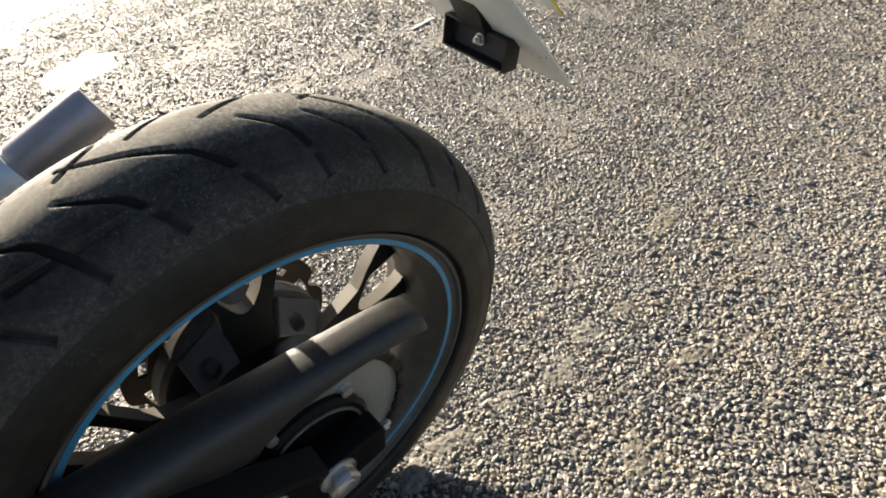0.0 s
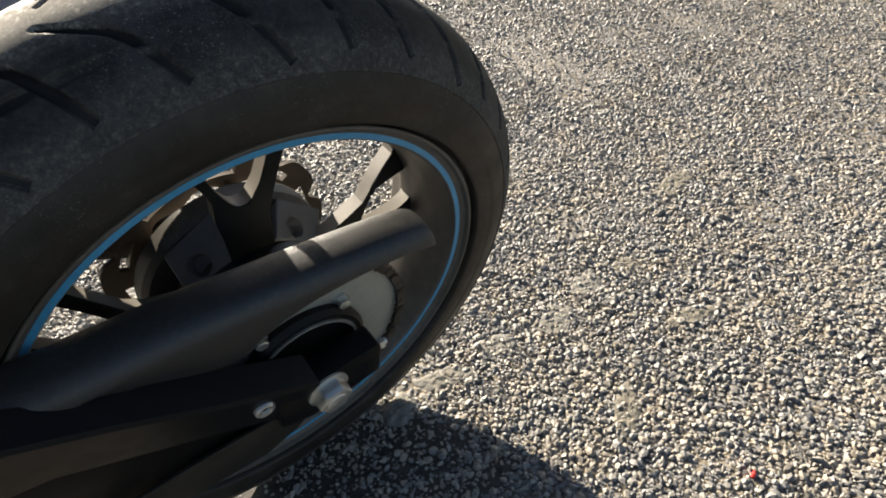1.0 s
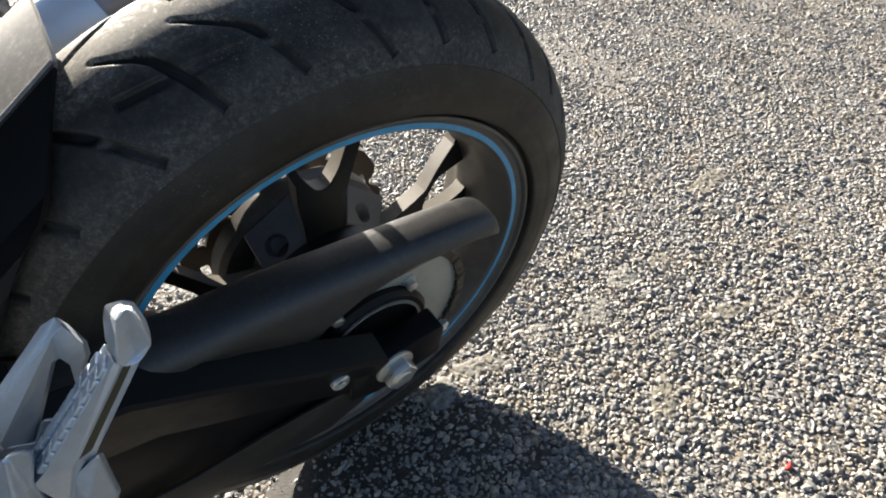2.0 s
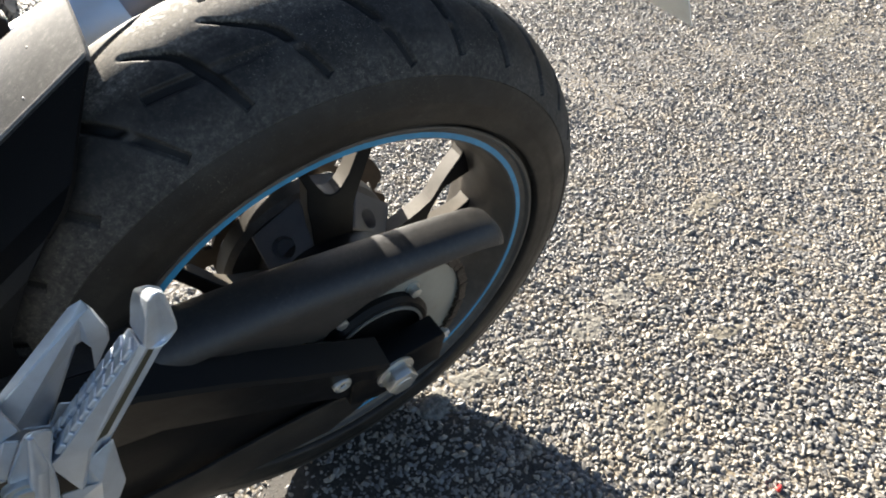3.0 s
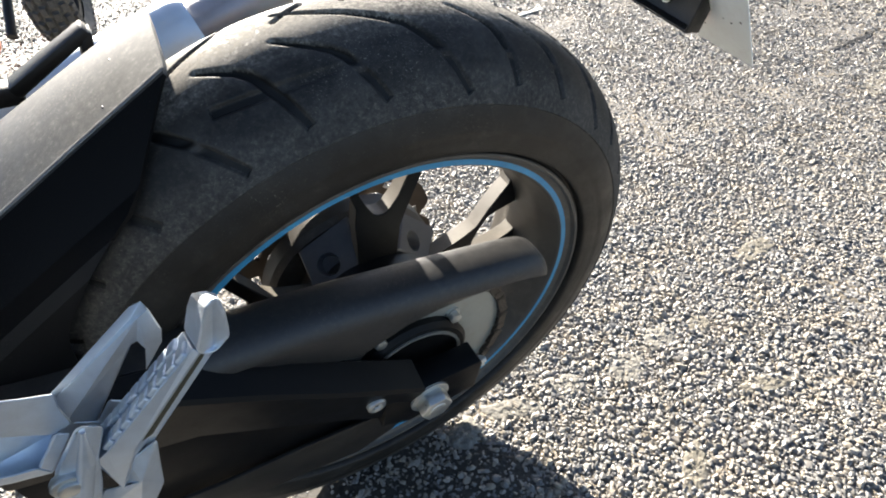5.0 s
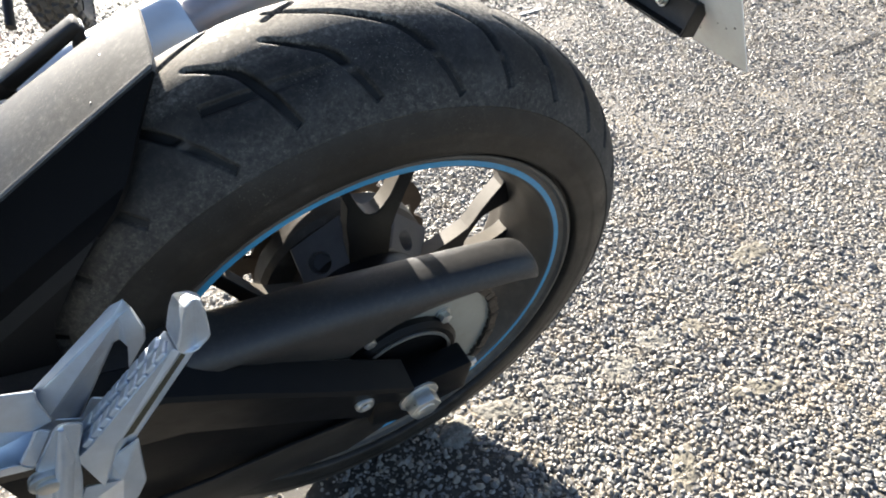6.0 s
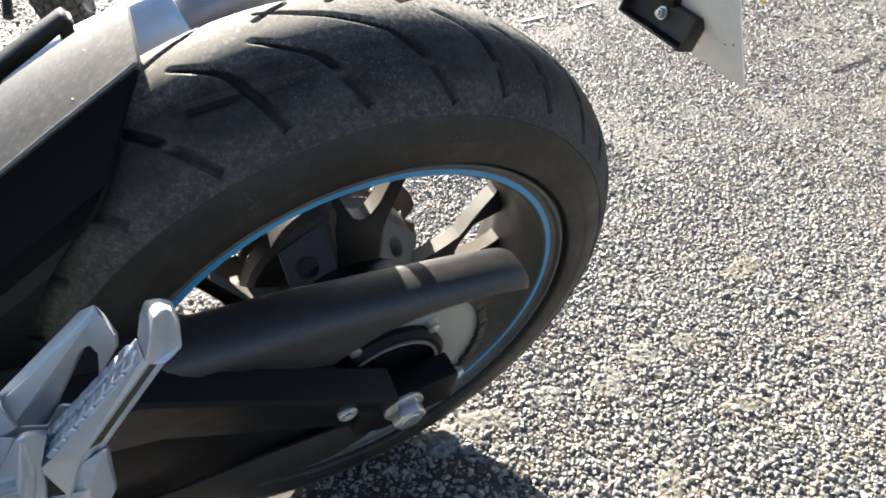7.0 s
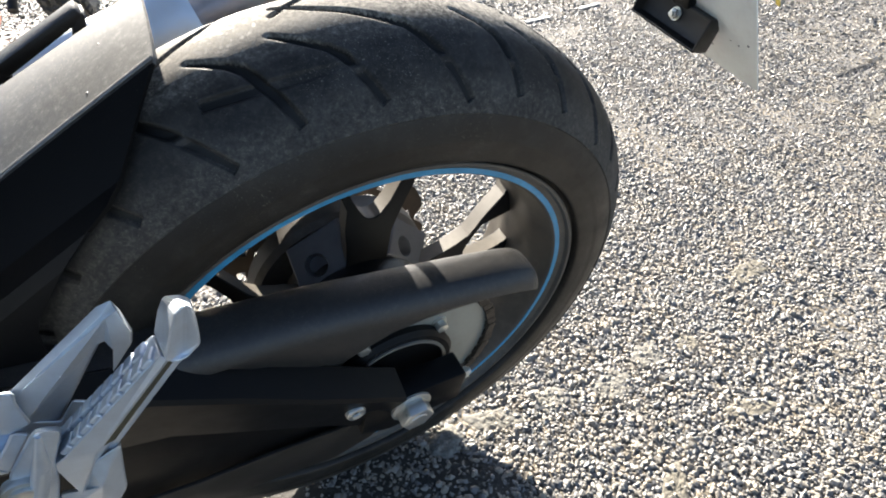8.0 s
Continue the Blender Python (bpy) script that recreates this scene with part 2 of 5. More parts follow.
M_GROUND, M_STONE = ground_material(), stone_material()
M_TAR = material("grey_mortar", (0.145, 0.142, 0.13), 0.9, 0, 0.5, 260, 1.0, 420, 0.2, (0.33, 0.30, 0.24), 0.8, 120)
M_CRACK = material("dark_tar", (0.03, 0.028, 0.025), 0.7, 0, 0.3, 80, 0.8, 300)
M_SAND = material("tan_sand", (0.17, 0.155, 0.126), 0.95, 0, 0.5, 260, 1.0, 420, 0.2, (0.13, 0.125, 0.10), 0.6, 120)
M_DARK_SOIL = material("dark_soil", (0.030, 0.026, 0.021), 0.62, 0, 0.5, 160, 1.0, 420, 0.4, (0.12, 0.11, 0.09), 0.5, 150)
M_WET = material("wet_patch", (0.07, 0.065, 0.06), 0.16, 0, 0.2, 20, 0.15, 60)


# ---- mesh helpers ----
def part(name, bm, mat, parent=None, label="", smooth=True, angle=35):
    """Link a bmesh as one mesh object under a thing or a part."""
    me = bpy.data.meshes.new(name)
    bmesh.ops.recalc_face_normals(bm, faces=bm.faces)
    bm.to_mesh(me)
    bm.free()
    me.materials.append(mat)
    if smooth:
        me.shade_smooth()
        me.set_sharp_from_angle(angle=radians(angle))
    ob = new(name, me)
    ob.parent = parent
    if label:
        ob["label"] = label
    return ob


def array_mesh(name, verts, faces, mat, smooth=False):
    """A mesh from numpy arrays of corners and equal-sided faces."""
    me = bpy.data.meshes.new(name)
    nf, k = faces.shape
    me.vertices.add(len(verts))
    me.vertices.foreach_set("co", verts.astype(np.float32).ravel())
    me.loops.add(nf * k)
    me.loops.foreach_set("vertex_index", faces.astype(np.int32).ravel())
    me.polygons.add(nf)
    me.polygons.foreach_set("loop_start", np.arange(0, nf * k, k, dtype=np.int32))
    me.polygons.foreach_set("use_smooth", np.full(nf, smooth))
    me.update(calc_edges=True)
    me.materials.append(mat)
    return me


def bevelled(bm, width, segments=2):
    sharp = [e for e in bm.edges if len(e.link_faces) == 2 and e.calc_face_angle(0) > 0.5]
    bmesh.ops.bevel(bm, geom=sharp, offset=width, segments=segments, affect="EDGES", profile=0.5)
    return bm


def prism(outline, y0, y1, bevel=0.002, taper=None, segments=2):
    """A plate with the outline (x, z) between two depths; taper shifts the outline at y1 by (dx, dz)."""
    bm = bmesh.new()
    dx, dz = taper or (0, 0)
    a = [bm.verts.new((x, y0, z)) for x, z in outline]
    b = [bm.verts.new((x + dx, y1, z + dz)) for x, z in outline]
    bm.faces.new(a)
    bm.faces.new(b[::-1])
    n = len(a)
    for i in range(n):
        bm.faces.new((a[i], b[i], b[(i + 1) % n], a[(i + 1) % n]))
    bmesh.ops.recalc_face_normals(bm, faces=bm.faces)
    return bevelled(bm, bevel, segments) if bevel else bm


def loft(sections, bevel=0.0, closed_ends=True):
    """A skin over equal-length rings of points."""
    bm = bmesh.new()
    rings = [[bm.verts.new(p) for p in s] for s in sections]
    n = len(rings[0])
    for r0, r1 in zip(rings, rings[1:]):
        for i in range(n):
            bm.faces.new((r0[i], r0[(i + 1) % n], r1[(i + 1) % n], r1[i]))
    if closed_ends:
        bm.faces.new(rings[0][::-1])
        bm.faces.new(rings[-1])
    bmesh.ops.recalc_face_normals(bm, faces=bm.faces)
    return bevelled(bm, bevel) if bevel else bm


def lathe(profile, steps=96, closed=False, axis_y=True):
    """Turn a profile of (radius, y) about the axle."""
    bm = bmesh.new()
    rings = []
    for k in range(steps):
        a = 2 * math.pi * k / steps
        rings.append([bm.verts.new((r * math.sin(a), y, r * math.cos(a))) for r, y in profile])
    n = len(profile)
    for k in range(steps):
        r0, r1 = rings[k], rings[(k + 1) % steps]
        for i in range(n if closed else n - 1):
            bm.faces.new((r0[i], r0[(i + 1) % n], r1[(i + 1) % n], r1[i]))
    return bm


def cylinder(p0, p1, r0, r1=None, sides=24, bevel=0.0, rings=()):
    """A rod from p0 to p1; rings of (fraction, radius) give it a shaped side."""
    p0, p1 = Vector(p0), Vector(p1)
    q = (p1 - p0).to_track_quat("Z", "Y")
    stations = [(0.0, r0), *rings, (1.0, r0 if r1 is None else r1)]
    secs = []
    for f, r in stations:
        c = p0.lerp(p1, f)
        secs.append([c + q @ Vector((r * math.cos(2 * math.pi * i / sides), r * math.sin(2 * math.pi * i / sides), 0)) for i in range(sides)])
    return loft(secs, bevel)


def bar(p0, p1, wide, thick, side, bevel=0.0015, wide1=None, thick1=None):
    """A rectangular bar from p0 to p1; its width runs along `side`."""
    p0, p1, s = Vector(p0), Vector(p1), Vector(side).normalized()
    n = (p1 - p0).cross(s).normalized()
    s = n.cross((p1 - p0)).normalized()
    w1, t1 = wide1 or wide, thick1 or thick
    secs = []
    for c, w, t in ((p0, wide, thick), (p1, w1, t1)):
        secs.append([c + s * (a * w / 2) + n * (b * t / 2) for a, b in ((-1, -1), (1, -1), (1, 1), (-1, 1))])
    return loft(secs, bevel)


def join(*bms):
    out = bmesh.new()
    for b in bms:
        me = bpy.data.meshes.new("tmp")
        b.to_mesh(me)
        b.free()
        out.from_mesh(me)
        bpy.data.meshes.remove(me)
    return out


# ---- ground ----
def build_ground():
    bm = bmesh.new()
    bmesh.ops.create_grid(bm, x_segments=60, y_segments=60, size=60)
    # pull the rows together near the motorcycle, so that the sheet can be uneven there
    for v in bm.verts:
        x, y = v.co.x / 60, v.co.y / 60
        v.co.x, v.co.y = 60 * x * abs(x) ** 1.6 + 0.4, 60 * y * abs(y) ** 1.6 + 0.4
        v.co.z = -0.0035 + (0.0012 * noise.noise((v.co.x * 3, v.co.y * 3, 0)) if abs(x) < 0.6 and abs(y) < 0.6 else 0)
    ob = part("ground", bm, M_GROUND)
    return tagged(ob, "sunlit chip-sealed car park ground of grey stones in sandy binder", "ground", kind="structure")


build_ground()


def icosahedron():
    g = (1 + 5 ** 0.5) / 2
    v = np.array([(-1, g, 0), (1, g, 0), (-1, -g, 0), (1, -g, 0), (0, -1, g), (0, 1, g), (0, -1, -g), (0, 1, -g), (g, 0, -1), (g, 0, 1), (-g, 0, -1), (-g, 0, 1)], float)
    f = np.array([(0, 11, 5), (0, 5, 1), (0, 1, 7), (0, 7, 10), (0, 10, 11), (1, 5, 9), (5, 11, 4), (11, 10, 2), (10, 7, 6), (7, 1, 8), (3, 9, 4), (3, 4, 2), (3, 2, 6), (3, 6, 8), (3, 8, 9), (4, 9, 5), (2, 4, 11), (6, 2, 10), (8, 6, 7), (9, 8, 1)])
    v = v / np.linalg.norm(v[0])
    # the faces that lie in the binder are left out
    return v, f[v[f].mean(1)[:, 2] > -0.6]


def octahedron():
    v = np.array([(1, 0, 0), (-1, 0, 0), (0, 1, 0), (0, -1, 0), (0, 0, 1), (0, 0, -1)], float)
    f = np.array([(0, 2, 4), (2, 1, 4), (1, 3, 4), (3, 0, 4), (2, 0, 5), (1, 2, 5), (3, 1, 5), (0, 3, 5)])
    return v, f


def soft_field(x, y, seed):
    """A smooth uneven field in 0..1 over the plan, from a few sine waves of different sizes."""
    r = np.random.RandomState(seed)
    out = np.zeros_like(x)
    for k in range(14):
        a, w, p = r.uniform(0, 2 * np.pi), r.uniform(6, 45), r.uniform(0, 6.28)
        out += np.sin(w * (x * np.cos(a) + y * np.sin(a)) + p) / (1 + w * 0.04)
    return out / (np.abs(out).max() + 1e-9)


def build_chippings(name, x0, x1, y0, y1, pitch, radius, shape, seed, keep, label, flat):
    """Loose and bedded stones, scattered over a stretch of the plan."""
    r = np.random.RandomState(seed)
    gx, gy = np.meshgrid(np.arange(x0, x1, pitch), np.arange(y0, y1, pitch * 0.9))
    gx = gx + (np.arange(gx.shape[0])[:, None] % 2) * pitch * 0.5
    x = gx.ravel() + r.uniform(-0.42, 0.42, gx.size) * pitch
    y = gy.ravel() + r.uniform(-0.42, 0.42, gx.size) * pitch
    bare = soft_field(x, y, 5)
    ok = keep(x, y) & (r.uniform(0, 1, x.size) > np.clip((bare - 0.12) * 1.5, 0.03, 0.72))
    x, y = x[ok], y[ok]
    n = x.size
    v, f = shape
    size = radius * np.clip(r.lognormal(0.0, 0.30, n), 0.5, 1.9)
    scale = np.stack([size * r.uniform(0.8, 1.45, n), size * r.uniform(0.7, 1.1, n), size * flat * r.uniform(0.5, 0.9, n)], 1)
    pts = v[None] * (1 + r.uniform(-0.40, 0.36, (n, len(v), 1))) * scale[:, None]
    # tilt a little, then turn anyhow about the upright
    ax, ay, az = r.normal(0, 0.45, n), r.normal(0, 0.45, n), r.uniform(0, 2 * np.pi, n)
    c, s = np.cos(ax)[:, None], np.sin(ax)[:, None]
    pts = np.stack([pts[..., 0], pts[..., 1] * c - pts[..., 2] * s, pts[..., 1] * s + pts[..., 2] * c], -1)
    c, s = np.cos(ay)[:, None], np.sin(ay)[:, None]
    pts = np.stack([pts[..., 0] * c + pts[..., 2] * s, pts[..., 1], pts[..., 2] * c - pts[..., 0] * s], -1)
    c, s = np.cos(az)[:, None], np.sin(az)[:, None]
    pts = np.stack([pts[..., 0] * c - pts[..., 1] * s, pts[..., 0] * s + pts[..., 1] * c, pts[..., 2]], -1)
    low = -0.0035 + scale[:, 2] * r.uniform(-0.3, 0.5, n) - 0.0016 * np.clip(bare[ok] * 2.2 - 0.1, 0, 1)
    pts += np.stack([x, y, low], 1)[:, None]
    faces = (f[None] + (np.arange(n) * len(v))[:, None, None]).reshape(-1, 3)
    ob = new(name, array_mesh(name, pts.reshape(-1, 3), faces, M_STONE))
    return tagged(ob, label, "gravel", kind="stuff")


def seen_side(x, y):
    """The stretch of ground beside and behind the motorcycle."""
    return (y > 0.34 * (x - 0.5) - 0.55) & (x > -0.5 - 0.12 * y)


build_chippings("chippings", -0.4, 1.25, -0.56, 0.65, 0.0056, 0.0034, icosahedron(), 3, seen_side, "small sharp grey chippings bedded in the ground", 1.15)


def near_part(x, y):
    return (x > -0.4) & (x < 1.25) & (y < 0.65)


def mid_part(x, y):
    return (x > -0.9) & (x < 2.25) & (y < 1.35)


build_chippings("middle_chippings", -0.9, 2.25, -0.6, 1.35, 0.0074, 0.0046, octahedron(), 7, lambda x, y: ~near_part(x, y) & seen_side(x, y), "small grey chippings a few steps off", 0.75)
def far_part(x, y):
    """Out to a ragged border, where the stones thin out."""
    ragged = 0.5 + 0.5 * np.sin(x * 913.0 + y * 517.0)
    return ~mid_part(x, y) & seen_side(x, y) & (x < 2.55 + 0.5 * y + 0.6 * ragged) & (np.hypot(x, y) < 3.5 + 0.9 * ragged)


build_chippings("far_chippings", -1.0, 4.4, -0.62, 4.4, 0.0114, 0.0066, octahedron(), 4,
                far_part, "grey chippings further off on the sunlit ground", 0.50)


def blob(name, cx, cy, rx, ry, height, mat, seed, label, category, turn=0.0):
    """A low uneven patch with a ragged rim."""
    bm = bmesh.new()
    rings, sides = 22, 72
    top = bm.verts.new((cx, cy, height))
    prev = None
    for k in range(1, rings + 1):
        f = k / rings
        row = []
        for i in range(sides):
            a = 2 * math.pi * i / sides
            wob = 1 + 0.28 * noise.noise((math.cos(a) * 1.6 + seed, math.sin(a) * 1.6, 0)) + 0.12 * noise.noise((math.cos(a) * 5 + seed, math.sin(a) * 5, 3))
            u, w = rx * f * wob * math.cos(a), ry * f * wob * math.sin(a)
            z = height * (1 - f ** 4) - 0.004 * f ** 6 + 0.0022 * noise.noise((u * 130, w * 130, seed)) * (1 - f ** 3) + 0.0012 * noise.noise((u * 420, w * 420, seed)) * (1 - f ** 3)
            row.append(bm.verts.new((cx + u * math.cos(turn) - w * math.sin(turn), cy + u * math.sin(turn) + w * math.cos(turn), z)))
        for i in range(sides):
            if prev is None:
                bm.faces.new((top, row[i], row[(i + 1) % sides]))
            else:
                bm.faces.new((prev[i], row[i], row[(i + 1) % sides], prev[(i + 1) % sides]))
        prev = row
    return tagged(part(name, bm, mat), label, category)


blob("mortar_patch", 0.41, -0.064, 0.042, 0.030, -0.0004, M_TAR, 1.3, "flat grey patch of mortar stuck among the chippings", "patch", 0.5)
blob("mortar_patch", 0.506, -0.044, 0.036, 0.026, -0.0004, M_TAR, 4.7, "small grey lump of mortar stuck among the chippings", "patch", 0.2)
blob("mortar_patch", 0.30, -0.040, 0.036, 0.026, -0.0004, M_TAR, 5.9, "flat grey patch of mortar stuck among the chippings", "patch", -0.2)
blob("mortar_patch", 0.20, -0.03, 0.045, 0.022, -0.0004, M_TAR, 7.1, "flat grey patch of mortar stuck among the chippings", "patch", -0.4)
blob("sand_patch", 0.59, -0.061, 0.030, 0.022, -0.0002, M_SAND, 2.9, "tan sandy patch between the chippings", "patch", 0.3)
blob("sand_patch", 0.58, -0.206, 0.055, 0.018, -0.0004, M_SAND, 8.3, "tan sandy patch between the chippings", "patch", -0.3)
blob("sand_patch", 0.36, -0.245, 0.050, 0.020, -0.0004, M_SAND, 3.7, "tan sandy patch between the chippings", "patch", 0.6)
blob("sand_patch", 0.86, 0.02, 0.070, 0.03, -0.0004, M_SAND, 6.3, "tan sandy patch between the chippings", "patch", 0.1)
blob("mortar_lump", 0.112, -0.028, 0.032, 0.024, 0.0035, M_TAR, 9.2, "grey mortar lump on the ground beside the tyre", "patch", 0.4)
blob("puddle", 0.3, 2.72, 0.2, 0.24, 0.003, M_WET, 2.2, "wet glistening patch on the sunlit ground", "puddle", -0.5)
blob("scrap", 0.405, -0.409, 0.005, 0.003, 0.006, M_RED, 3.3, "tiny scrap of red plastic lying on the chippings", "litter", 0.3)


# dark low patches among the chippings under and beside the tyre
blob("dark_soil_patch", 0.010, -0.070, 0.185, 0.095, -0.0013, M_DARK_SOIL, 4.1, "black soil under the rear wheel", "stain", -0.5)
blob("dark_soil_patch", 0.125, -0.085, 0.055, 0.026, -0.0006, M_DARK_SOIL, 8.8, "dark streak on the chippings by the tyre", "stain", -0.75)
blob("dark_soil_patch", 0.150, -0.190, 0.050, 0.022, -0.0008, M_DARK_SOIL, 2.4, "dark streak on the chippings by the tyre", "stain", -0.2)
blob("pothole", 2.22, 0.60, 0.15, 0.018, -0.0005, M_CRACK, 5.5, "dark narrow crack in the sunlit ground", "crack", 0.05)
blob("pothole", 1.98, 0.50, 0.07, 0.014, -0.0005, M_CRACK, 1.5, "dark narrow crack in the sunlit ground", "crack", 0.3)
blob("sand_patch", 2.02, 0.36, 0.20, 0.05, -0.0022, M_SAND, 5.1, "tan sandy patch between the chippings", "patch", 0.2)
blob("tar_spot", 1.045, -0.065, 0.022, 0.006, 0.001, M_CRACK, 6.1, "small dark tar spot on the chippings", "stain", -0.6)
blob("tar_spot", 0.99, -0.03, 0.016, 0.006, 0.001, M_CRACK, 6.9, "small dark tar spot on the chippings", "stain", -0.3)


def build_stalk(x, y):
    bm = join(cylinder((x, y, 0.002), (x + 0.012, y + 0.004, 0.012), 0.0011, 0.0009, 8), cylinder((x + 0.012, y + 0.004, 0.012), (x + 0.030, y - 0.002, 0.016), 0.0009, 0.0004, 8))
    return tagged(part("dry_stalk", bm, M_BROWN), "thin dry brown plant stalk lying on the chippings", "twig")


build_stalk(-0.083, 0.0)


def build_dash(x0, y0, x1, y1):
    bm = bar((x0, y0, 0.0005), (x1, y1, 0.0005), 0.020, 0.004, (0, 1, 0), 0.001)
    return tagged(part("painted_dash", bm, M_PAINT), "short worn white painted dash on the ground", "road marking")


build_dash(1.378, 1.53, 1.522, 1.55)
build_dash(1.72, 1.59, 1.86, 1.62)

# ---- the motorcycle: built upright about its rear axle, then leant on its stand ----
LEAN, R_TYRE, R_TUBE = 9.98, 0.3240, 0.0860
R_MID = R_TYRE - R_TUBE
AXLE = R_MID * math.cos(radians(LEAN)) + R_TUBE + 0.0015
bike = new("motorcycle")
bike.matrix_world = pose(0, 0, AXLE, LEAN, 0, 0)
tagged(bike, "black naked motorcycle with blue-striped rear rim leaning on its stand", "motorcycle")


def groove_depth(u, v, line, half):
    """How deep a groove along the bent line (u, v in metres) cuts at the points: a narrow tip at its start, cut off square at its end."""
    best = np.full(u.shape, 1e9)
    total = len(line) - 1
    for k, (a, b) in enumerate(zip(line, line[1:])):
        a, b = np.array(a), np.array(b)
        d = b - a
        raw = ((u - a[0]) * d[0] + (v - a[1]) * d[1]) / (d @ d)
        f = np.clip(raw, 0, 1)
        w = half * np.clip(0.45 + 1.1 * (k + f) / total, 0.45, 1.0)
        dist = np.hypot(u - a[0] - f * d[0], v - a[1] - f * d[1]) - w
        if k == total - 1:
            beyond = (raw - 1) * math.sqrt(d @ d)
            dist = np.where(raw > 1, np.maximum(dist + w * 0.0, beyond * 6), dist)
        best = np.minimum(best, dist)
    return 1 / (1 + np.exp(np.clip(best / 0.00040, -40, 40)))


def build_tyre():
    # finer rows on the upper part and on the outer half of the tread
    th_deg = np.concatenate([np.arange(-64, -30, 0.2), np.arange(-30, 62, 0.145), np.arange(62, 118, 0.2), np.arange(118, 296, 1.0)])
    psi_deg = np.concatenate([np.arange(-76, -66, 1.0), np.arange(-66, 14, 0.38), np.arange(14, 32, 0.6), np.arange(32, 76.1, 2.0)])
    th, psi = np.radians(th_deg), np.radians(psi_deg)
    around, across = th.size, psi.size
    # grooves of one repeat, as (degrees round the wheel, degrees across the tread)
    short_a = [(-20.5, -5.0), (-18.6, -10.4), (-16.7, -15.6), (-15.4, -20.7), (-14.4, -28.9), (-13.6, -35.0), (-12.8, -43.4), (-12.1, -50.8)]
    short_b = [(-11.4, -8.6), (-8.6, -16.6), (-5.8, -23.6), (-4.7, -28.0), (-3.8, -34.2), (-2.5, -43.0), (-1.3, -51.4)]
    sweep = [(-9.4, 13.0), (-5.2, 2.2), (-2.5, -2.9), (0.7, -9.8), (4.2, -17.2), (5.8, -24.4), (7.5, -32.2), (9.2, -41.9), (11.3, -55.2)]
    # the far half carries the same grooves a third of a repeat on, and none of them crosses the crown
    grooves = [(line, half, 1, 0.0) for line, half in ((short_a, 0.0036), (short_b, 0.0034), (sweep, 0.0034))]
    grooves += [([q for q in line if q[1] < -1], half, -1, 10.6) for line, half in ((short_a, 0.0036), (short_b, 0.0034), (sweep, 0.0034))]
    step = 360 / 11
    u, v = np.meshgrid(np.radians((th_deg + 64) % step) * R_TYRE, psi * R_TUBE, indexing="ij")
    depth = np.zeros_like(u)
    for line, half, mirror, shift in grooves:
        for turn in (-1, 0, 1, 2, 3):
            pts = [(np.radians(a + shift + 64 - 2 * step + turn * step) * R_TYRE, np.radians(b * mirror) * R_TUBE) for a, b in line]
            if max(p[0] for p in pts) < -0.01 or min(p[0] for p in pts) > np.radians(step) * R_TYRE + 0.01:
                continue
            depth = np.maximum(depth, groove_depth(u, v, pts, half))
    # worn tie bars part the grooves in the middle
    tie = 1 / (1 + np.exp(np.clip((np.abs(np.abs(psi_deg) - 34.5) - 2.0) / 0.9, -40, 40)))
    untied = ((th_deg > -22.5) & (th_deg < -10)).astype(float)
    low = 1 - 0.45 / (1 + np.exp(np.clip((38 - np.abs(psi_deg)) / 1.5, -40, 40)))
    depth *= 0.0046 * (1 - 0.86 * tie[None] * (1 - untied)[:, None]) * low[None]
    # one long shallow cut along the shoulder, which runs out thin
    ua, va = np.meshgrid(((th_deg + 180) % 360 - 180) * np.pi / 180 * R_TYRE, psi * R_TUBE, indexing="ij")
    cut = [(np.radians(a) * R_TYRE, np.radians(b) * R_TUBE) for a, b in ((-21.3, -27.1), (-17.8, -29.3), (-14.1, -31.2), (-9.7, -32.4), (-5.7, -32.5), (0.0, -31.5))]
    fade = np.interp(th_deg, [-21, -13, -5, 1], [1.0, 0.75, 0.30, 0.0])[:, None]
    depth = np.maximum(depth, 0.0030 * fade * groove_depth(ua, va, cut[::-1], 0.0036))
    # worn rubber is never quite round
    wear = 0.00025 * np.sin(7 * psi)[None] * np.sin(5 * th)[:, None]
    # a round crown, falling in a little towards the sidewall, with an edge where that begins
    knots = np.radians([0.0, 12.0, 24.0, 36.0, 48.0, 60.0, 72.0, 84.0])
    reach = np.array([0.0842, 0.0845, 0.0850, 0.0844, 0.0832, 0.0821, 0.0803, 0.0782])
    dense = np.linspace(-np.radians(80), np.radians(80), 801)
    wide = np.interp(np.abs(dense), knots, reach)
    wide = np.convolve(np.pad(wide, 26, "edge"), np.hanning(53) / np.hanning(53).sum(), "valid")
    full = np.interp(psi, dense, wide)
    edge = np.abs(psi_deg)
    full = full + np.where(edge < 61.3, 0.0007 * np.clip((edge - 48) / 13.3, 0, 1), -0.0004)
    rad = full[None] - depth + wear
    r_t, y_t = R_MID + rad * np.cos(psi)[None], rad * np.sin(psi)[None]
    wall = [(0.2545, 0.0762), (0.2510, 0.0763), (0.2475, 0.0761), (0.2430, 0.0754), (0.2395, 0.0745), (0.2372, 0.0737), (0.2362, 0.0728), (0.2357, 0.0680), (0.2348, 0.0645), (0.2325, 0.0635), (0.2310, 0.0630), (0.2240, 0.0600)]
    r_w = np.array([w[0] for w in wall])
    y_w = np.array([w[1] for w in wall])
    ones = np.ones((around, 1))
    r_all = np.concatenate([ones * r_w[::-1][None], r_t, ones * r_w[None]], 1)
    y_all = np.concatenate([-ones * y_w[::-1][None], y_t, ones * y_w[None]], 1)
    n = r_all.shape[1]
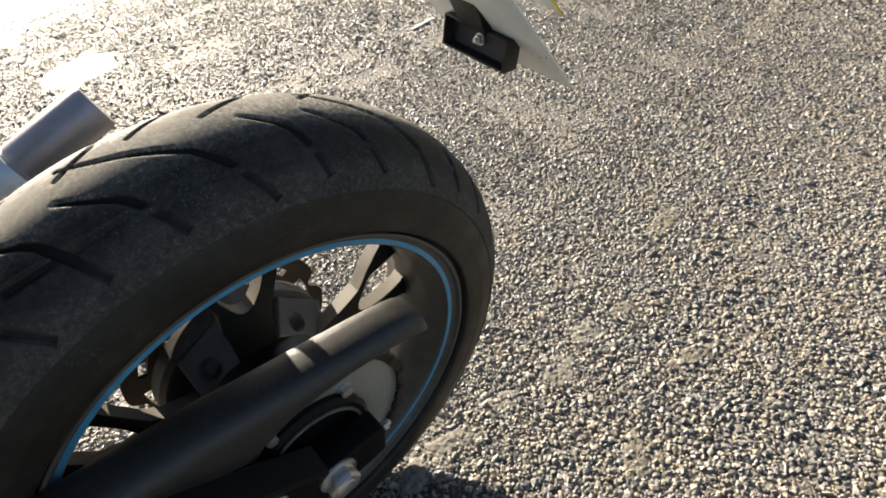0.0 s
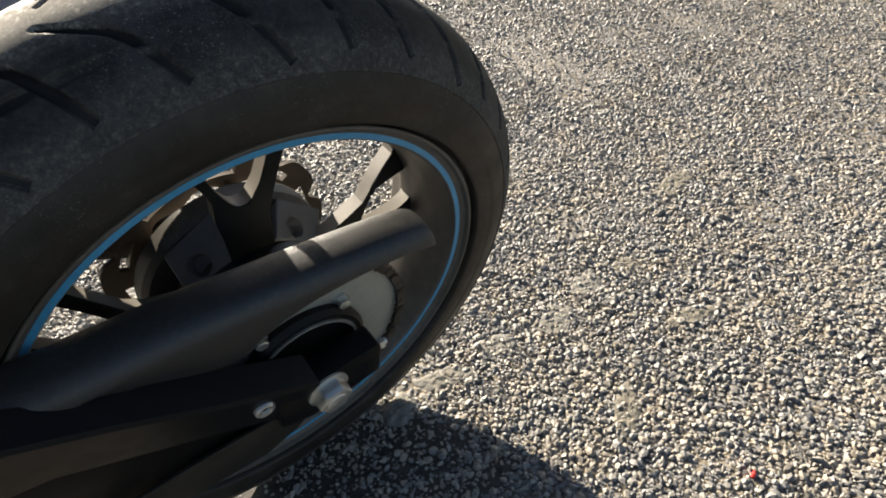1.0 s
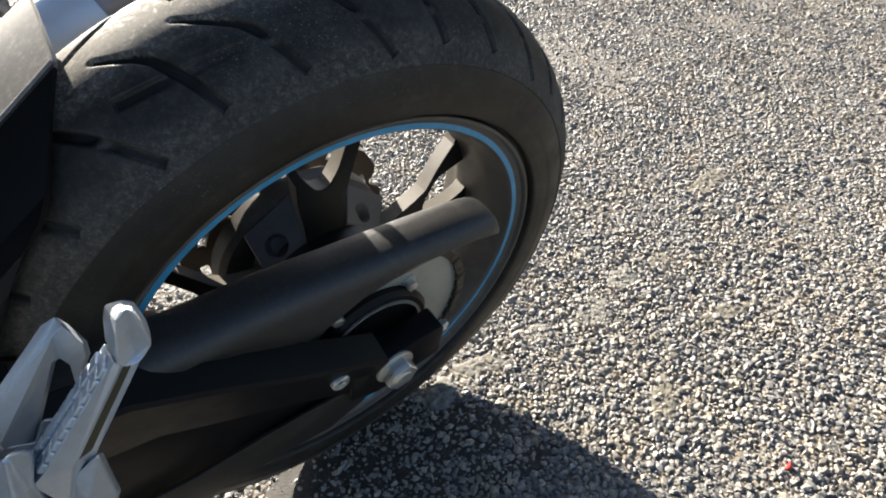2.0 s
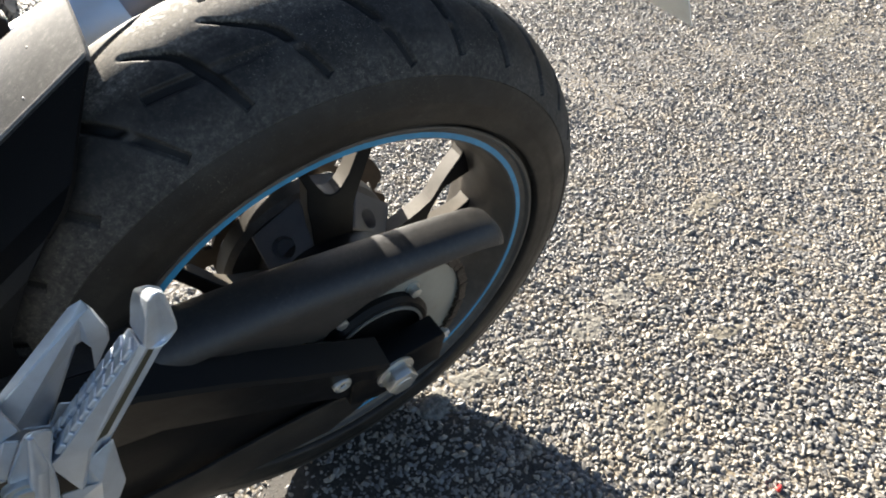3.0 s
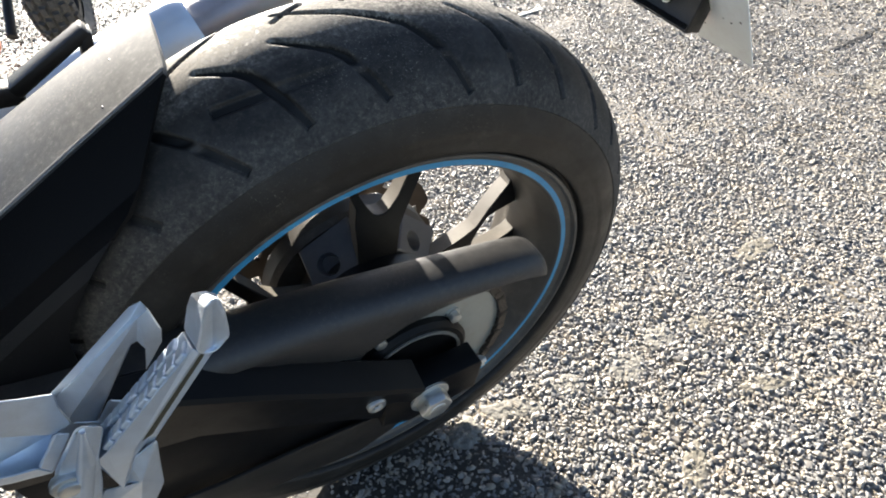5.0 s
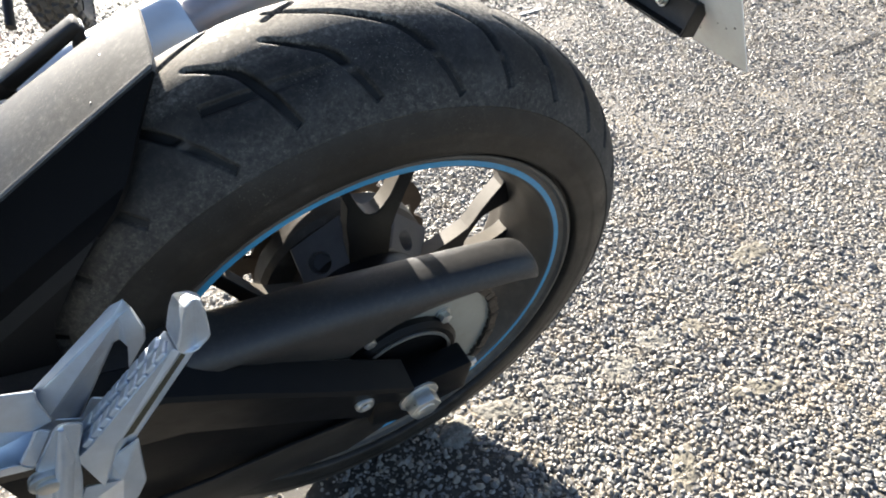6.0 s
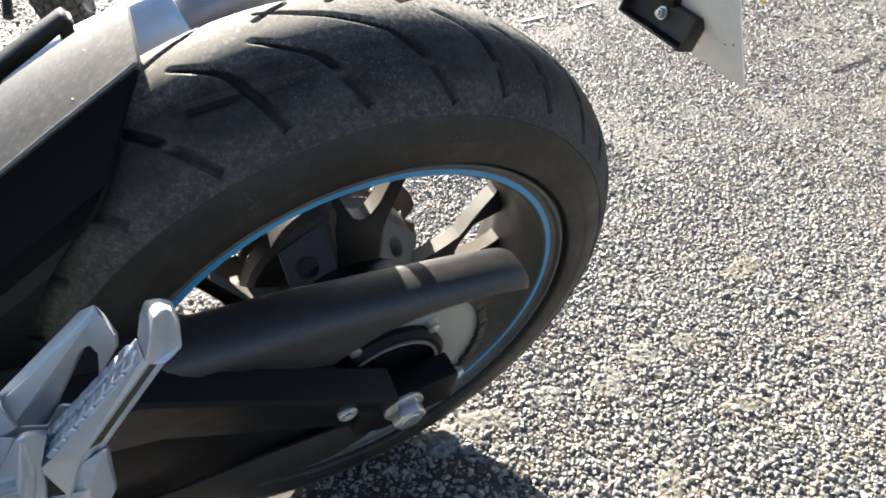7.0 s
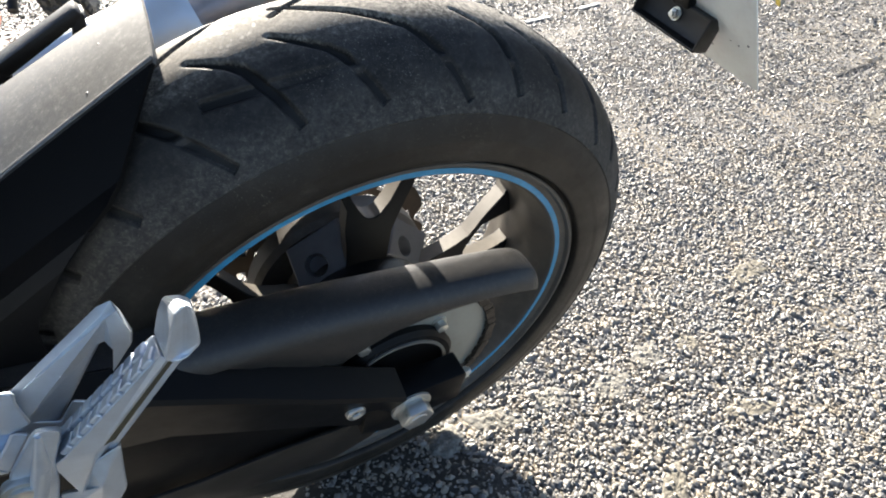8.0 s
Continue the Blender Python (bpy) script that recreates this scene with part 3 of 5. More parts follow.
    pts = np.stack([r_all * np.sin(th)[:, None], y_all, r_all * np.cos(th)[:, None]], -1)
    i, j = np.meshgrid(np.arange(around), np.arange(n - 1), indexing="ij")
    i2 = (i + 1) % around
    faces = np.stack([i * n + j, i2 * n + j, i2 * n + j + 1, i * n + j + 1], -1).reshape(-1, 4)
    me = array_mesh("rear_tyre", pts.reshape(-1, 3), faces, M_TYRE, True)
    # sidewalls in smoother rubber
    me.materials.append(M_WALL)
    col_edge = np.concatenate([np.full(len(wall), 90.0), edge, np.full(len(wall), 90.0)])
    side = (np.minimum(col_edge[:-1], col_edge[1:]) > 61.2).astype(np.int32)
    index = np.tile(side, (around, 1))
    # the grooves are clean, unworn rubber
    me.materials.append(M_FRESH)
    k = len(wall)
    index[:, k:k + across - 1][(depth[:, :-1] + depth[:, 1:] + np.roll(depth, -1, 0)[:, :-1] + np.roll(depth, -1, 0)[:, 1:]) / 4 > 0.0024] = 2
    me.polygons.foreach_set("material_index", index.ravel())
    me.set_sharp_from_angle(angle=radians(48))
    ob = new("rear_tyre", me)
    ob.parent = bike
    ob["label"] = "worn dusty black sport tyre with swept grooves"
    return ob


def inset(shape, d):
    """The closed outline moved inwards by d, corner by corner."""
    n = len(shape)
    area = sum(shape[i][0] * shape[(i + 1) % n][1] - shape[(i + 1) % n][0] * shape[i][1] for i in range(n))
    s = 1 if area > 0 else -1
    out = []
    for i in range(n):
        p, q, r = Vector(shape[i - 1]), Vector(shape[i]), Vector(shape[(i + 1) % n])
        e0, e1 = (q - p).normalized(), (r - q).normalized()
        m = Vector((-e0.y - e1.y, e0.x + e1.x)) * s
        m = m.normalized() / max(0.5, math.sqrt((1 + e0.dot(e1)) / 2))
        out.append((q.x + m.x * d, q.y + m.y * d))
    return out


def build_wheel():
    # rim: flanges, barrel and well in one turned ring
    half_prof = [(0.2200, 0.0600), (0.2306, 0.0655), (0.2318, 0.0672), (0.2313, 0.0684), (0.2296, 0.0688), (0.2282, 0.0682), (0.2266, 0.0635), (0.2254, 0.0608), (0.2240, 0.0600), (0.2156, 0.0600), (0.2142, 0.0590), (0.2128, 0.0560), (0.2110, 0.0440), (0.2065, 0.0330), (0.2040, 0.0240)]
    prof = [(r, -y) for r, y in half_prof] + [(r, y) for r, y in half_prof[::-1]] + [(0.2150, 0.0300), (0.2120, 0.0), (0.2150, -0.0300)]
    rim = part("rear_rim", lathe(prof, 160, closed=True), M_BARREL, bike, "grey cast alloy motorcycle wheel rim")
    for s in (-1, 1):
        tape = lathe([(0.2160, s * 0.0594), (0.2160, s * 0.0607), (0.2238, s * 0.0607), (0.2238, s * 0.0594)], 160, closed=True)
        part("rim_stripe", tape, M_STRIPE, rim, "thin bright blue tape stripe")
    # five forked spokes: one arm runs straight out, the other leans away; x round the wheel, z outward
    shape = [(-0.0175, 0.068), (-0.0190, 0.100), (-0.0212, 0.122), (-0.0180, 0.1395), (-0.0215, 0.1500), (-0.0262, 0.160), (-0.0312, 0.178), (-0.0350, 0.195), (-0.0420, 0.2035), (-0.0400, 0.2060), (0.0045, 0.2090), (-0.0012, 0.196), (-0.0100, 0.175), (-0.0158, 0.160), (-0.0120, 0.149), (-0.0068, 0.1387), (-0.0018, 0.1310), (0.0030, 0.1284), (0.0090, 0.1284), (0.0142, 0.1312), (0.0245, 0.1415), (0.0352, 0.1580), (0.0440, 0.1750), (0.0490, 0.1900), (0.0490, 0.2020), (0.0820, 0.1920), (0.0680, 0.1800), (0.0555, 0.1640), (0.0420, 0.1420), (0.0310, 0.1240), (0.0262, 0.108), (0.0255, 0.068)]
    spoke = None
    for k in range(5):
        m = Matrix.Rotation(radians(3 + 72 * k), 4, "Y")
        if spoke is None:
            face = lambda z: -0.013 + 0.285 * max(0.0, z - 0.12)
            bm = loft([[(x, face(z), z) for x, z in shape], [(x, face(z) + 0.020, z) for x, z in inset(shape, 0.0020)]])
            bevelled(bm, 0.0010, 1)
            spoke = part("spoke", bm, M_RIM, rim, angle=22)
            # flanks face the sun: a paler copy puts that light into their colour
            spoke.data.materials.append(M_LIT_SIDES)
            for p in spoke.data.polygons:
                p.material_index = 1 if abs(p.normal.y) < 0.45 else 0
            spoke.matrix_basis = m
        else:
            o = spoke.copy()
            scene.collection.objects.link(o)
            o.matrix_basis = m
    # hub: a dark drum with five flat pads between the spokes, each with a round pocket
    drum = part("hub", lathe([(0.028, -0.010), (0.066, -0.012), (0.069, -0.008), (0.069, 0.026), (0.094, 0.029), (0.0985, 0.036), (0.0985, 0.054), (0.093, 0.058), (0.028, 0.066)], 96), M_BARREL, bike, "dark grey cast wheel hub", angle=30)
    bm = bmesh.new()
    nu, nv = 44, 40
    rows = []
    for j in range(nv + 1):
        f = j / nv
        y, flat = -0.012 + 0.0375 * f, 0.0730 + 0.0232 * f
        row = []
        for i in range(nu + 1):
            t = -0.030 + 0.010 * f + (0.056 + 0.003 * f) * i / nu
            d = math.hypot(t + 0.003, (y - 0.0015) * 1.18)
            sunk = 0.013 * min(1.0, max(0.0, (0.0108 - d) / 0.0012))
            lip = 0.0012 if min(i, nu - i, j, nv - j) == 0 else 0.0
            row.append(bm.verts.new((t, y + sunk * 0.53, flat - sunk * 0.85 - lip)))
        rows.append(row)
    for a, b in zip(rows, rows[1:]):
        for i in range(nu):
            bm.faces.new((a[i], a[i + 1], b[i + 1], b[i]))
    loop = rows[0] + [r[-1] for r in rows[1:-1]] + rows[-1][::-1] + [r[0] for r in rows[-2:0:-1]]
    foot = [bm.verts.new((q.co.x * 0.98, min(q.co.y + 0.004, 0.030), 0.060)) for q in loop]
    for i in range(len(loop)):
        bm.faces.new((loop[i], loop[(i + 1) % len(loop)], foot[(i + 1) % len(loop)], foot[i]))
    # the pads' paler grey stands in for sky light on their tilted faces
    pad = part("hub_pad", bm, M_PAD, drum, "flat cast pad with a round pocket", angle=30)
    for k in range(5):
        o = pad if k == 0 else pad.copy()
        if k:
            scene.collection.objects.link(o)
        o.matrix_basis = Matrix.Rotation(radians(-26.5 + 72 * k), 4, "Y")
    part("sprocket_carrier", lathe([(0.028, -0.004), (0.074, -0.006), (0.072, -0.040), (0.078, -0.060), (0.078, -0.0855), (0.028, -0.0855)], 72), M_BLACK, bike, "black sprocket carrier")
    # wavy brake disc on the far side
    bm = bmesh.new()
    n = 300
    rings = []
    for k in range(n):
        a = 2 * math.pi * k / n
        ro = 0.1215 - 0.014 * (0.5 + 0.5 * math.cos(10 * (a - radians(83)))) ** 4
        rings.append([[bm.verts.new((r * math.sin(a), y, r * math.cos(a))) for y in (0.074, 0.079)] for r in (0.083 + 0.004 * math.cos(10 * a), 0.0950, 0.1040, ro)])
    # a long slot in each wave
    solid = lambda k, b: b in (0, 2) or (b == 1 and (k % 30) > 17)
    for k in range(n):
        a, b = rings[k], rings[(k + 1) % n]
        for i in range(3):
            if not solid(k, i):
                continue
            for y in (0, 1):
                bm.faces.new((a[i][y], a[i + 1][y], b[i + 1][y], b[i][y]))
            for edge, near in ((i, i - 1), (i + 1, i + 1)):
                if not solid(k, near):
                    bm.faces.new((a[edge][0], b[edge][0], b[edge][1], a[edge][1]))
            for side, near in ((a, k - 1), (b, k + 1)):
                if not solid(near % n, i):
                    bm.faces.new((side[i][0], side[i + 1][0], side[i + 1][1], side[i][1]))
    disc = part("brake_disc", bm, M_DISC, bike, "brown wavy-edged steel brake disc", angle=30)
    for k in range(5):
        a = radians(20 + 72 * k)
        part("disc_arm", bar((0.05 * math.sin(a), 0.0765, 0.05 * math.cos(a)), (0.09 * math.sin(a), 0.0765, 0.09 * math.cos(a)), 0.018, 0.005, (math.cos(a), 0, -math.sin(a))), M_DISC, disc)
    # unseen caliper block astride the disc, over the far leg of the arm, shaped to shade the chain guard
    body = prism([(-0.118, 0.100), (-0.118, 0.158), (-0.085, 0.190), (-0.055, 0.199), (0.010, 0.202), (0.026, 0.192), (0.027, 0.135), (0.010, 0.124), (-0.034, 0.120), (-0.075, 0.088)], 0.0725, 0.114, 0.006)
    caliper = part("caliper_sun_block", body, M_ARM, bike, "unseen black caliper block over the disc, shading the chain guard", angle=30)
    for x, z in ((-0.060, 0.150), (-0.010, 0.165)):
        part("caliper_bolt", cylinder((x, 0.113, z), (x, 0.120, z), 0.007, sides=6, bevel=0.0006), M_ZINC, caliper)
    # sprocket with teeth
    teeth = 44
    outline = []
    for k in range(teeth * 4):
        a = 2 * math.pi * k / (teeth * 4)
        r = (0.1085, 0.1085, 0.1155, 0.1155)[k % 4]
        outline.append((r * math.sin(a), r * math.cos(a)))
    sprocket = part("sprocket", prism(outline, -0.0915, -0.0860, 0), M_SPROCKET, bike, "pale grey steel sprocket", smooth=False)
    for k in range(5):
        a = radians(44 + 72 * k)
        x, z = 0.069 * math.sin(a), 0.069 * math.cos(a)
        part("sprocket_bolt", join(cylinder((x, -0.0915, z), (x, -0.0935, z), 0.0082, sides=20), cylinder((x, -0.0935, z), (x, -0.1005, z), 0.0062, sides=6, bevel=0.0005)), M_ZINC, sprocket, "zinc hex bolt")
    part("bearing_cover", lathe([(0.001, -0.090), (0.0635, -0.0915), (0.0645, -0.0985), (0.060, -0.1030), (0.054, -0.1030), (0.051, -0.0985), (0.030, -0.0965), (0.001, -0.0965)], 72), M_ARM, bike, "glossy black bearing cover")
    part("seal_ring", lathe([(0.0548, -0.1028), (0.0548, -0.1046), (0.0518, -0.1046), (0.0518, -0.1028)], 72, closed=True), M_ZINC, bike, "thin bright steel ring")


def build_chain():
    """Links round the sprocket and along both runs."""
    pitch, r, y = 0.015875, 0.1125, -0.0888
    rise = math.tan(radians(9))
    places = []
    n_arc = int(math.pi * r / pitch)
    for k in range(n_arc + 1):
        a = math.pi * k / n_arc
        places.append((r * math.sin(a), r * math.cos(a), a))
    top = [(-pitch * k, r + pitch * k * rise, 0.0) for k in range(1, 20)]
    low = [(-pitch * k, -r + pitch * k * rise * 2.0, 0.0) for k in range(1, 20)]
    chain = None
    for kind in (0, 1):
        # link plates like a figure of eight, with a roller
        w = 0.0075 if kind else 0.0058
        pieces = []
        for s in (-1, 1):
            out = []
            for i in range(20):
                t = 2 * math.pi * i / 20
                rr = 0.0072
                cx = pitch / 2 * (1 if math.cos(t) >= 0 else -1)
                out.append((cx + rr * math.cos(t), (rr if abs(math.cos(t)) > 0.35 else rr * 0.62) * math.sin(t)))
            pieces.append(prism(out, s * w - 0.0009, s * w + 0.0009, 0))
        pieces.append(cylinder((-pitch / 2, -0.0088, 0), (-pitch / 2, 0.0088, 0), 0.0045, sides=10))
        bm = join(*pieces)
        me = bpy.data.meshes.new("link")
        bmesh.ops.recalc_face_normals(bm, faces=bm.faces)
        bm.to_mesh(me)
        bm.free()
        me.materials.append(M_CHAIN)
        seq = [(x, z, a) for x, z, a in places] + top + low
        for i, (x, z, a) in enumerate(seq):
            if i % 2 != kind:
                continue
            ang = a if i < len(places) else (math.atan(rise) if i < len(places) + len(top) else math.atan(2 * rise))
            if chain is None:
                chain = new("chain", me)
                chain.parent = bike
                chain["label"] = "oily brown roller chain"
                base = pose(x, y, z, 0, math.degrees(ang), 0)
                chain.matrix_basis = base
                continue
            o = new("link", me)
            o.parent = chain
            o.matrix_basis = base.inverted() @ pose(x, y, z, 0, math.degrees(ang), 0)


def shell(sections, thick):
    """A bent sheet through open rows of points, given a thickness."""
    bm = bmesh.new()
    rows = [[bm.verts.new(p) for p in s] for s in sections]
    for a, b in zip(rows, rows[1:]):
        for i in range(len(a) - 1):
            bm.faces.new((a[i], a[i + 1], b[i + 1], b[i]))
    bmesh.ops.recalc_face_normals(bm, faces=bm.faces)
    bm.normal_update()
    bmesh.ops.solidify(bm, geom=bm.faces[:], thickness=thick)
    return bm


def build_swingarm():
    # beam: rows of (x, inner y, outer y, top, bottom)
    beam = [(-0.006, -0.107, -0.1385, 0.0235, -0.034), (-0.012, -0.107, -0.1400, 0.0285, -0.036), (-0.05, -0.107, -0.139, 0.056, -0.012), (-0.086, -0.106, -0.138, 0.082, 0.018), (-0.14, -0.104, -0.134, 0.122, 0.052), (-0.19, -0.102, -0.130, 0.154, 0.084), (-0.30, -0.100, -0.124, 0.182, 0.110)]
    secs = []
    for x, yi, yo, zt, zb in beam:
        secs.append([(x, yi + 0.001, zt + 0.004), (x, yi - 0.003, zt + 0.008), (x, yo + 0.0025, zt - 0.001), (x, yo, zt - 0.005), (x, yo + 0.008, zb + 0.004), (x, yo + 0.012, zb), (x, yi, zb)])
    arm = part("swingarm", loft(secs), M_ARM, bike, "black painted steel swingarm", angle=25)
    block = prism([(-0.045, 0.022), (-0.009, 0.0205), (0.0575, 0.0180), (0.0605, 0.012), (0.0565, -0.030), (-0.020, -0.034), (-0.050, -0.018)], -0.1365, -0.110, 0.0018)
    part("axle_block", block, M_ARM, arm, "black axle end block")
    cap = lathe([(0.001, -0.1365), (0.0205, -0.1365), (0.0205, -0.1388), (0.019, -0.1396), (0.001, -0.1396)], 40)
    part("washer", cap, M_ZINC, arm, "zinc washer")
    nut = join(cylinder((0, -0.1394, 0), (0, -0.1530, 0), 0.0172, 0.0168, sides=6, bevel=0.0011), cylinder((0, -0.1525, 0), (0, -0.1540, 0), 0.0095, 0.0088, sides=24, bevel=0.0005))
    part("axle_nut", nut, M_ZINC, arm, "pale zinc-plated hexagon axle nut")
    bolt = lathe([(0.0030, -0.1375), (0.0036, -0.1392), (0.0062, -0.1402), (0.0082, -0.1396), (0.0090, -0.1380), (0.0090, -0.1340)], 32)
    bmesh.ops.translate(bolt, verts=bolt.verts, vec=(-0.056, 0, 0.035))
    part("clamp_bolt", bolt, M_ZINC, arm, "shiny round-headed bolt with a socket")
    adj = join(cylinder((0.058, -0.126, -0.003), (0.072, -0.126, -0.004), 0.0035, sides=14), cylinder((0.063, -0.126, -0.0033), (0.068, -0.126, -0.0036), 0.0062, sides=6))
    part("chain_adjuster", adj, M_ZINC, arm, "zinc chain adjuster screw")
    lower = prism([(-0.022, -0.030), (-0.014, -0.048), (-0.030, -0.070), (-0.071, -0.084), (-0.114, -0.074), (-0.189, -0.060), (-0.300, -0.050), (-0.300, 0.028), (-0.242, 0.002), (-0.191, -0.009), (-0.121, -0.015)], -0.121, -0.117, 0.001)
    part("lower_chain_guard", lower, M_LOWER, arm, "brownish black lower chain guard plate")
    slider = prism([(-0.060, -0.010), (-0.060, -0.060), (-0.300, -0.045), (-0.300, 0.120), (-0.190, 0.090), (-0.086, 0.030)], -0.112, -0.104, 0.001)
    part("chain_slider", slider, M_ARM, arm, "black inner chain slider plate")
    # far leg of the arm
    far = [(0.05, 0.104, 0.130, 0.024, -0.03), (-0.02, 0.104, 0.132, 0.03, -0.03), (-0.14, 0.100, 0.128, 0.122, 0.052), (-0.30, 0.096, 0.122, 0.215, 0.140)]
    secs = [[(x, a, zt), (x, b, zt), (x, b, zb), (x, a, zb)] for x, a, b, zt, zb in far]
    part("swingarm_leg", loft(secs, 0.003), M_ARM, arm)


def build_guard():
    """Chain guard: a rounded cap over the chain with a flat outer cheek."""
    # x, crown height, width share, foot of the cheek (y, z)
    rows = [(0.1455, 0.0885, 0.72, -0.1050, 0.0835), (0.1440, 0.0915, 0.86, -0.1085, 0.0850), (0.1400, 0.0950, 0.95, -0.1110, 0.0875), (0.1320, 0.0995, 1.0, -0.1125, 0.0900), (0.118, 0.1045, 1.0, -0.1130, 0.0925), (0.100, 0.1090, 1.0, -0.1130, 0.0945), (0.0788, 0.1135, 1.0, -0.1125, 0.0965), (0.0485, 0.1195, 1.0, -0.1125, 0.0985), (0.0185, 0.1252, 1.0, -0.1120, 0.0995), (-0.012, 0.1310, 1.0, -0.1110, 0.0950), (-0.0347, 0.1350, 1.0, -0.1105, 0.0860), (-0.056, 0.1392, 1.0, -0.1100, 0.0770), (-0.0822, 0.1435, 1.0, -0.1090, 0.0850), (-0.1255, 0.1485, 1.0, -0.1080, 0.105), (-0.16, 0.1525, 1.0, -0.107, 0.125), (-0.30, 0.172, 1.0, -0.106, 0.150)]
    secs = []
    for x, z, w, yf, zf in rows:
        mid = -0.090
        pts = [(-0.0670, -0.022), (-0.0675, -0.007), (-0.0690, -0.0025), (-0.0725, -0.0003), (-0.080, 0.0008), (-0.090, 0.0012), (-0.099, 0.0004), (-0.1055, -0.0020), (-0.1100, -0.0062), (-0.1130, -0.0115), (-0.1142, -0.0160)]
        row = [(x, mid + (y - mid) * w, z + dz * (0.45 + 0.55 * w)) for y, dz in pts]
        row.append((x, yf, min(zf, row[-1][2] - 0.001)))
        secs.append(row)
    part("chain_guard", shell(secs, 0.0025), M_GUARD, bike, "matt black plastic chain guard with slight dust", angle=28)


def build_hugger():
    """Mudguard over the tyre: a flat crown that runs straight down forwards, a sharp crease and a steep cheek."""
    # its rear edge, from the far lip over the crown and the crease down the cheek, with the fall of each line
    rear = [(-0.125, 0.079, 0.299, 0.53), (-0.1235, 0.0775, 0.307, 0.53), (-0.1228, 0.074, 0.31, 0.53), (-0.1235, 0.055, 0.3152, 0.55), (-0.125, 0.03, 0.3182, 0.575), (-0.1268, 0.005, 0.3184, 0.595), (-0.1286, -0.0165, 0.317, 0.612), (-0.1295, -0.02, 0.3165, 0.614), (-0.1306, -0.0232, 0.3148, 0.616), (-0.1393, -0.0313, 0.303, 0.62), (-0.1525, -0.0434, 0.2844, 0.62), (-0.1651, -0.0555, 0.2664, 0.62), (-0.1752, -0.0654, 0.2584, 0.63), (-0.1884, -0.0714, 0.2488, 0.64), (-0.2069, -0.0764, 0.2295, 0.66), (-0.2295, -0.0794, 0.1984, 0.68), (-0.234, -0.0804, 0.1857, 0.7), (-0.2378, -0.0814, 0.1519, 0.72)]
    rows = []
    for k in range(13):
        go = 0.30 * k / 12
        rows.append([(x - go, y, z - go * fall - 0.10 * go * go) for x, y, z, fall in rear])
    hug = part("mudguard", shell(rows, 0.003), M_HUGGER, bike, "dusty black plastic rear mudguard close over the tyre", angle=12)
    # crown paler for dust and sun glare; the cheek's shade is a darker copy
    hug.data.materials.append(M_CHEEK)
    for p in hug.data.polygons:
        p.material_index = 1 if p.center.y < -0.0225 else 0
    # the crease is scuffed pale
    line = [Vector((-0.1290 - go, -0.0202, 0.3172 - go * 0.614 - 0.10 * go * go)) for go in (0.001, 0.06, 0.12, 0.18, 0.24, 0.30)]
    part("worn_edge", loft([[c + Vector((0, 0.0016 * math.cos(t), 0.0012 * math.sin(t))) for t in [2 * math.pi * q / 8 for q in range(8)]] for c in line]), M_SCUFF, hug, "scuffed pale crease")
    # grit lying on it
    rnd = random.Random(8)
    spots = [(0.028, 0.030, 0.75), (0.040, -0.008, 0.75)] + [(rnd.uniform(0.01, 0.14), rnd.uniform(-0.012, 0.06), rnd.uniform(0.28, 0.5)) for _ in range(12)]
    for go, y, k in spots:
        top = 0.3176 - 0.9 * (y - 0.012) ** 2 * (1 if y < 0.012 else 2.2)
        c = Vector((-0.1268 - go + 0.02 * (y - 0.005), y, top - go * (0.595 - 0.5 * (y - 0.005)) - 0.10 * go * go))
        part("grit", join(cylinder(c, c + Vector((0, 0, 0.0011 * k)), 0.0014 * k, 0.0008 * k, sides=7), cylinder(c + Vector((0.0012 * k, 0.0012 * k, 0)), c + Vector((0.0012 * k, 0.0014 * k, 0.0008 * k)), 0.0009 * k, 0.0005 * k, sides=6)), M_STONE, hug)


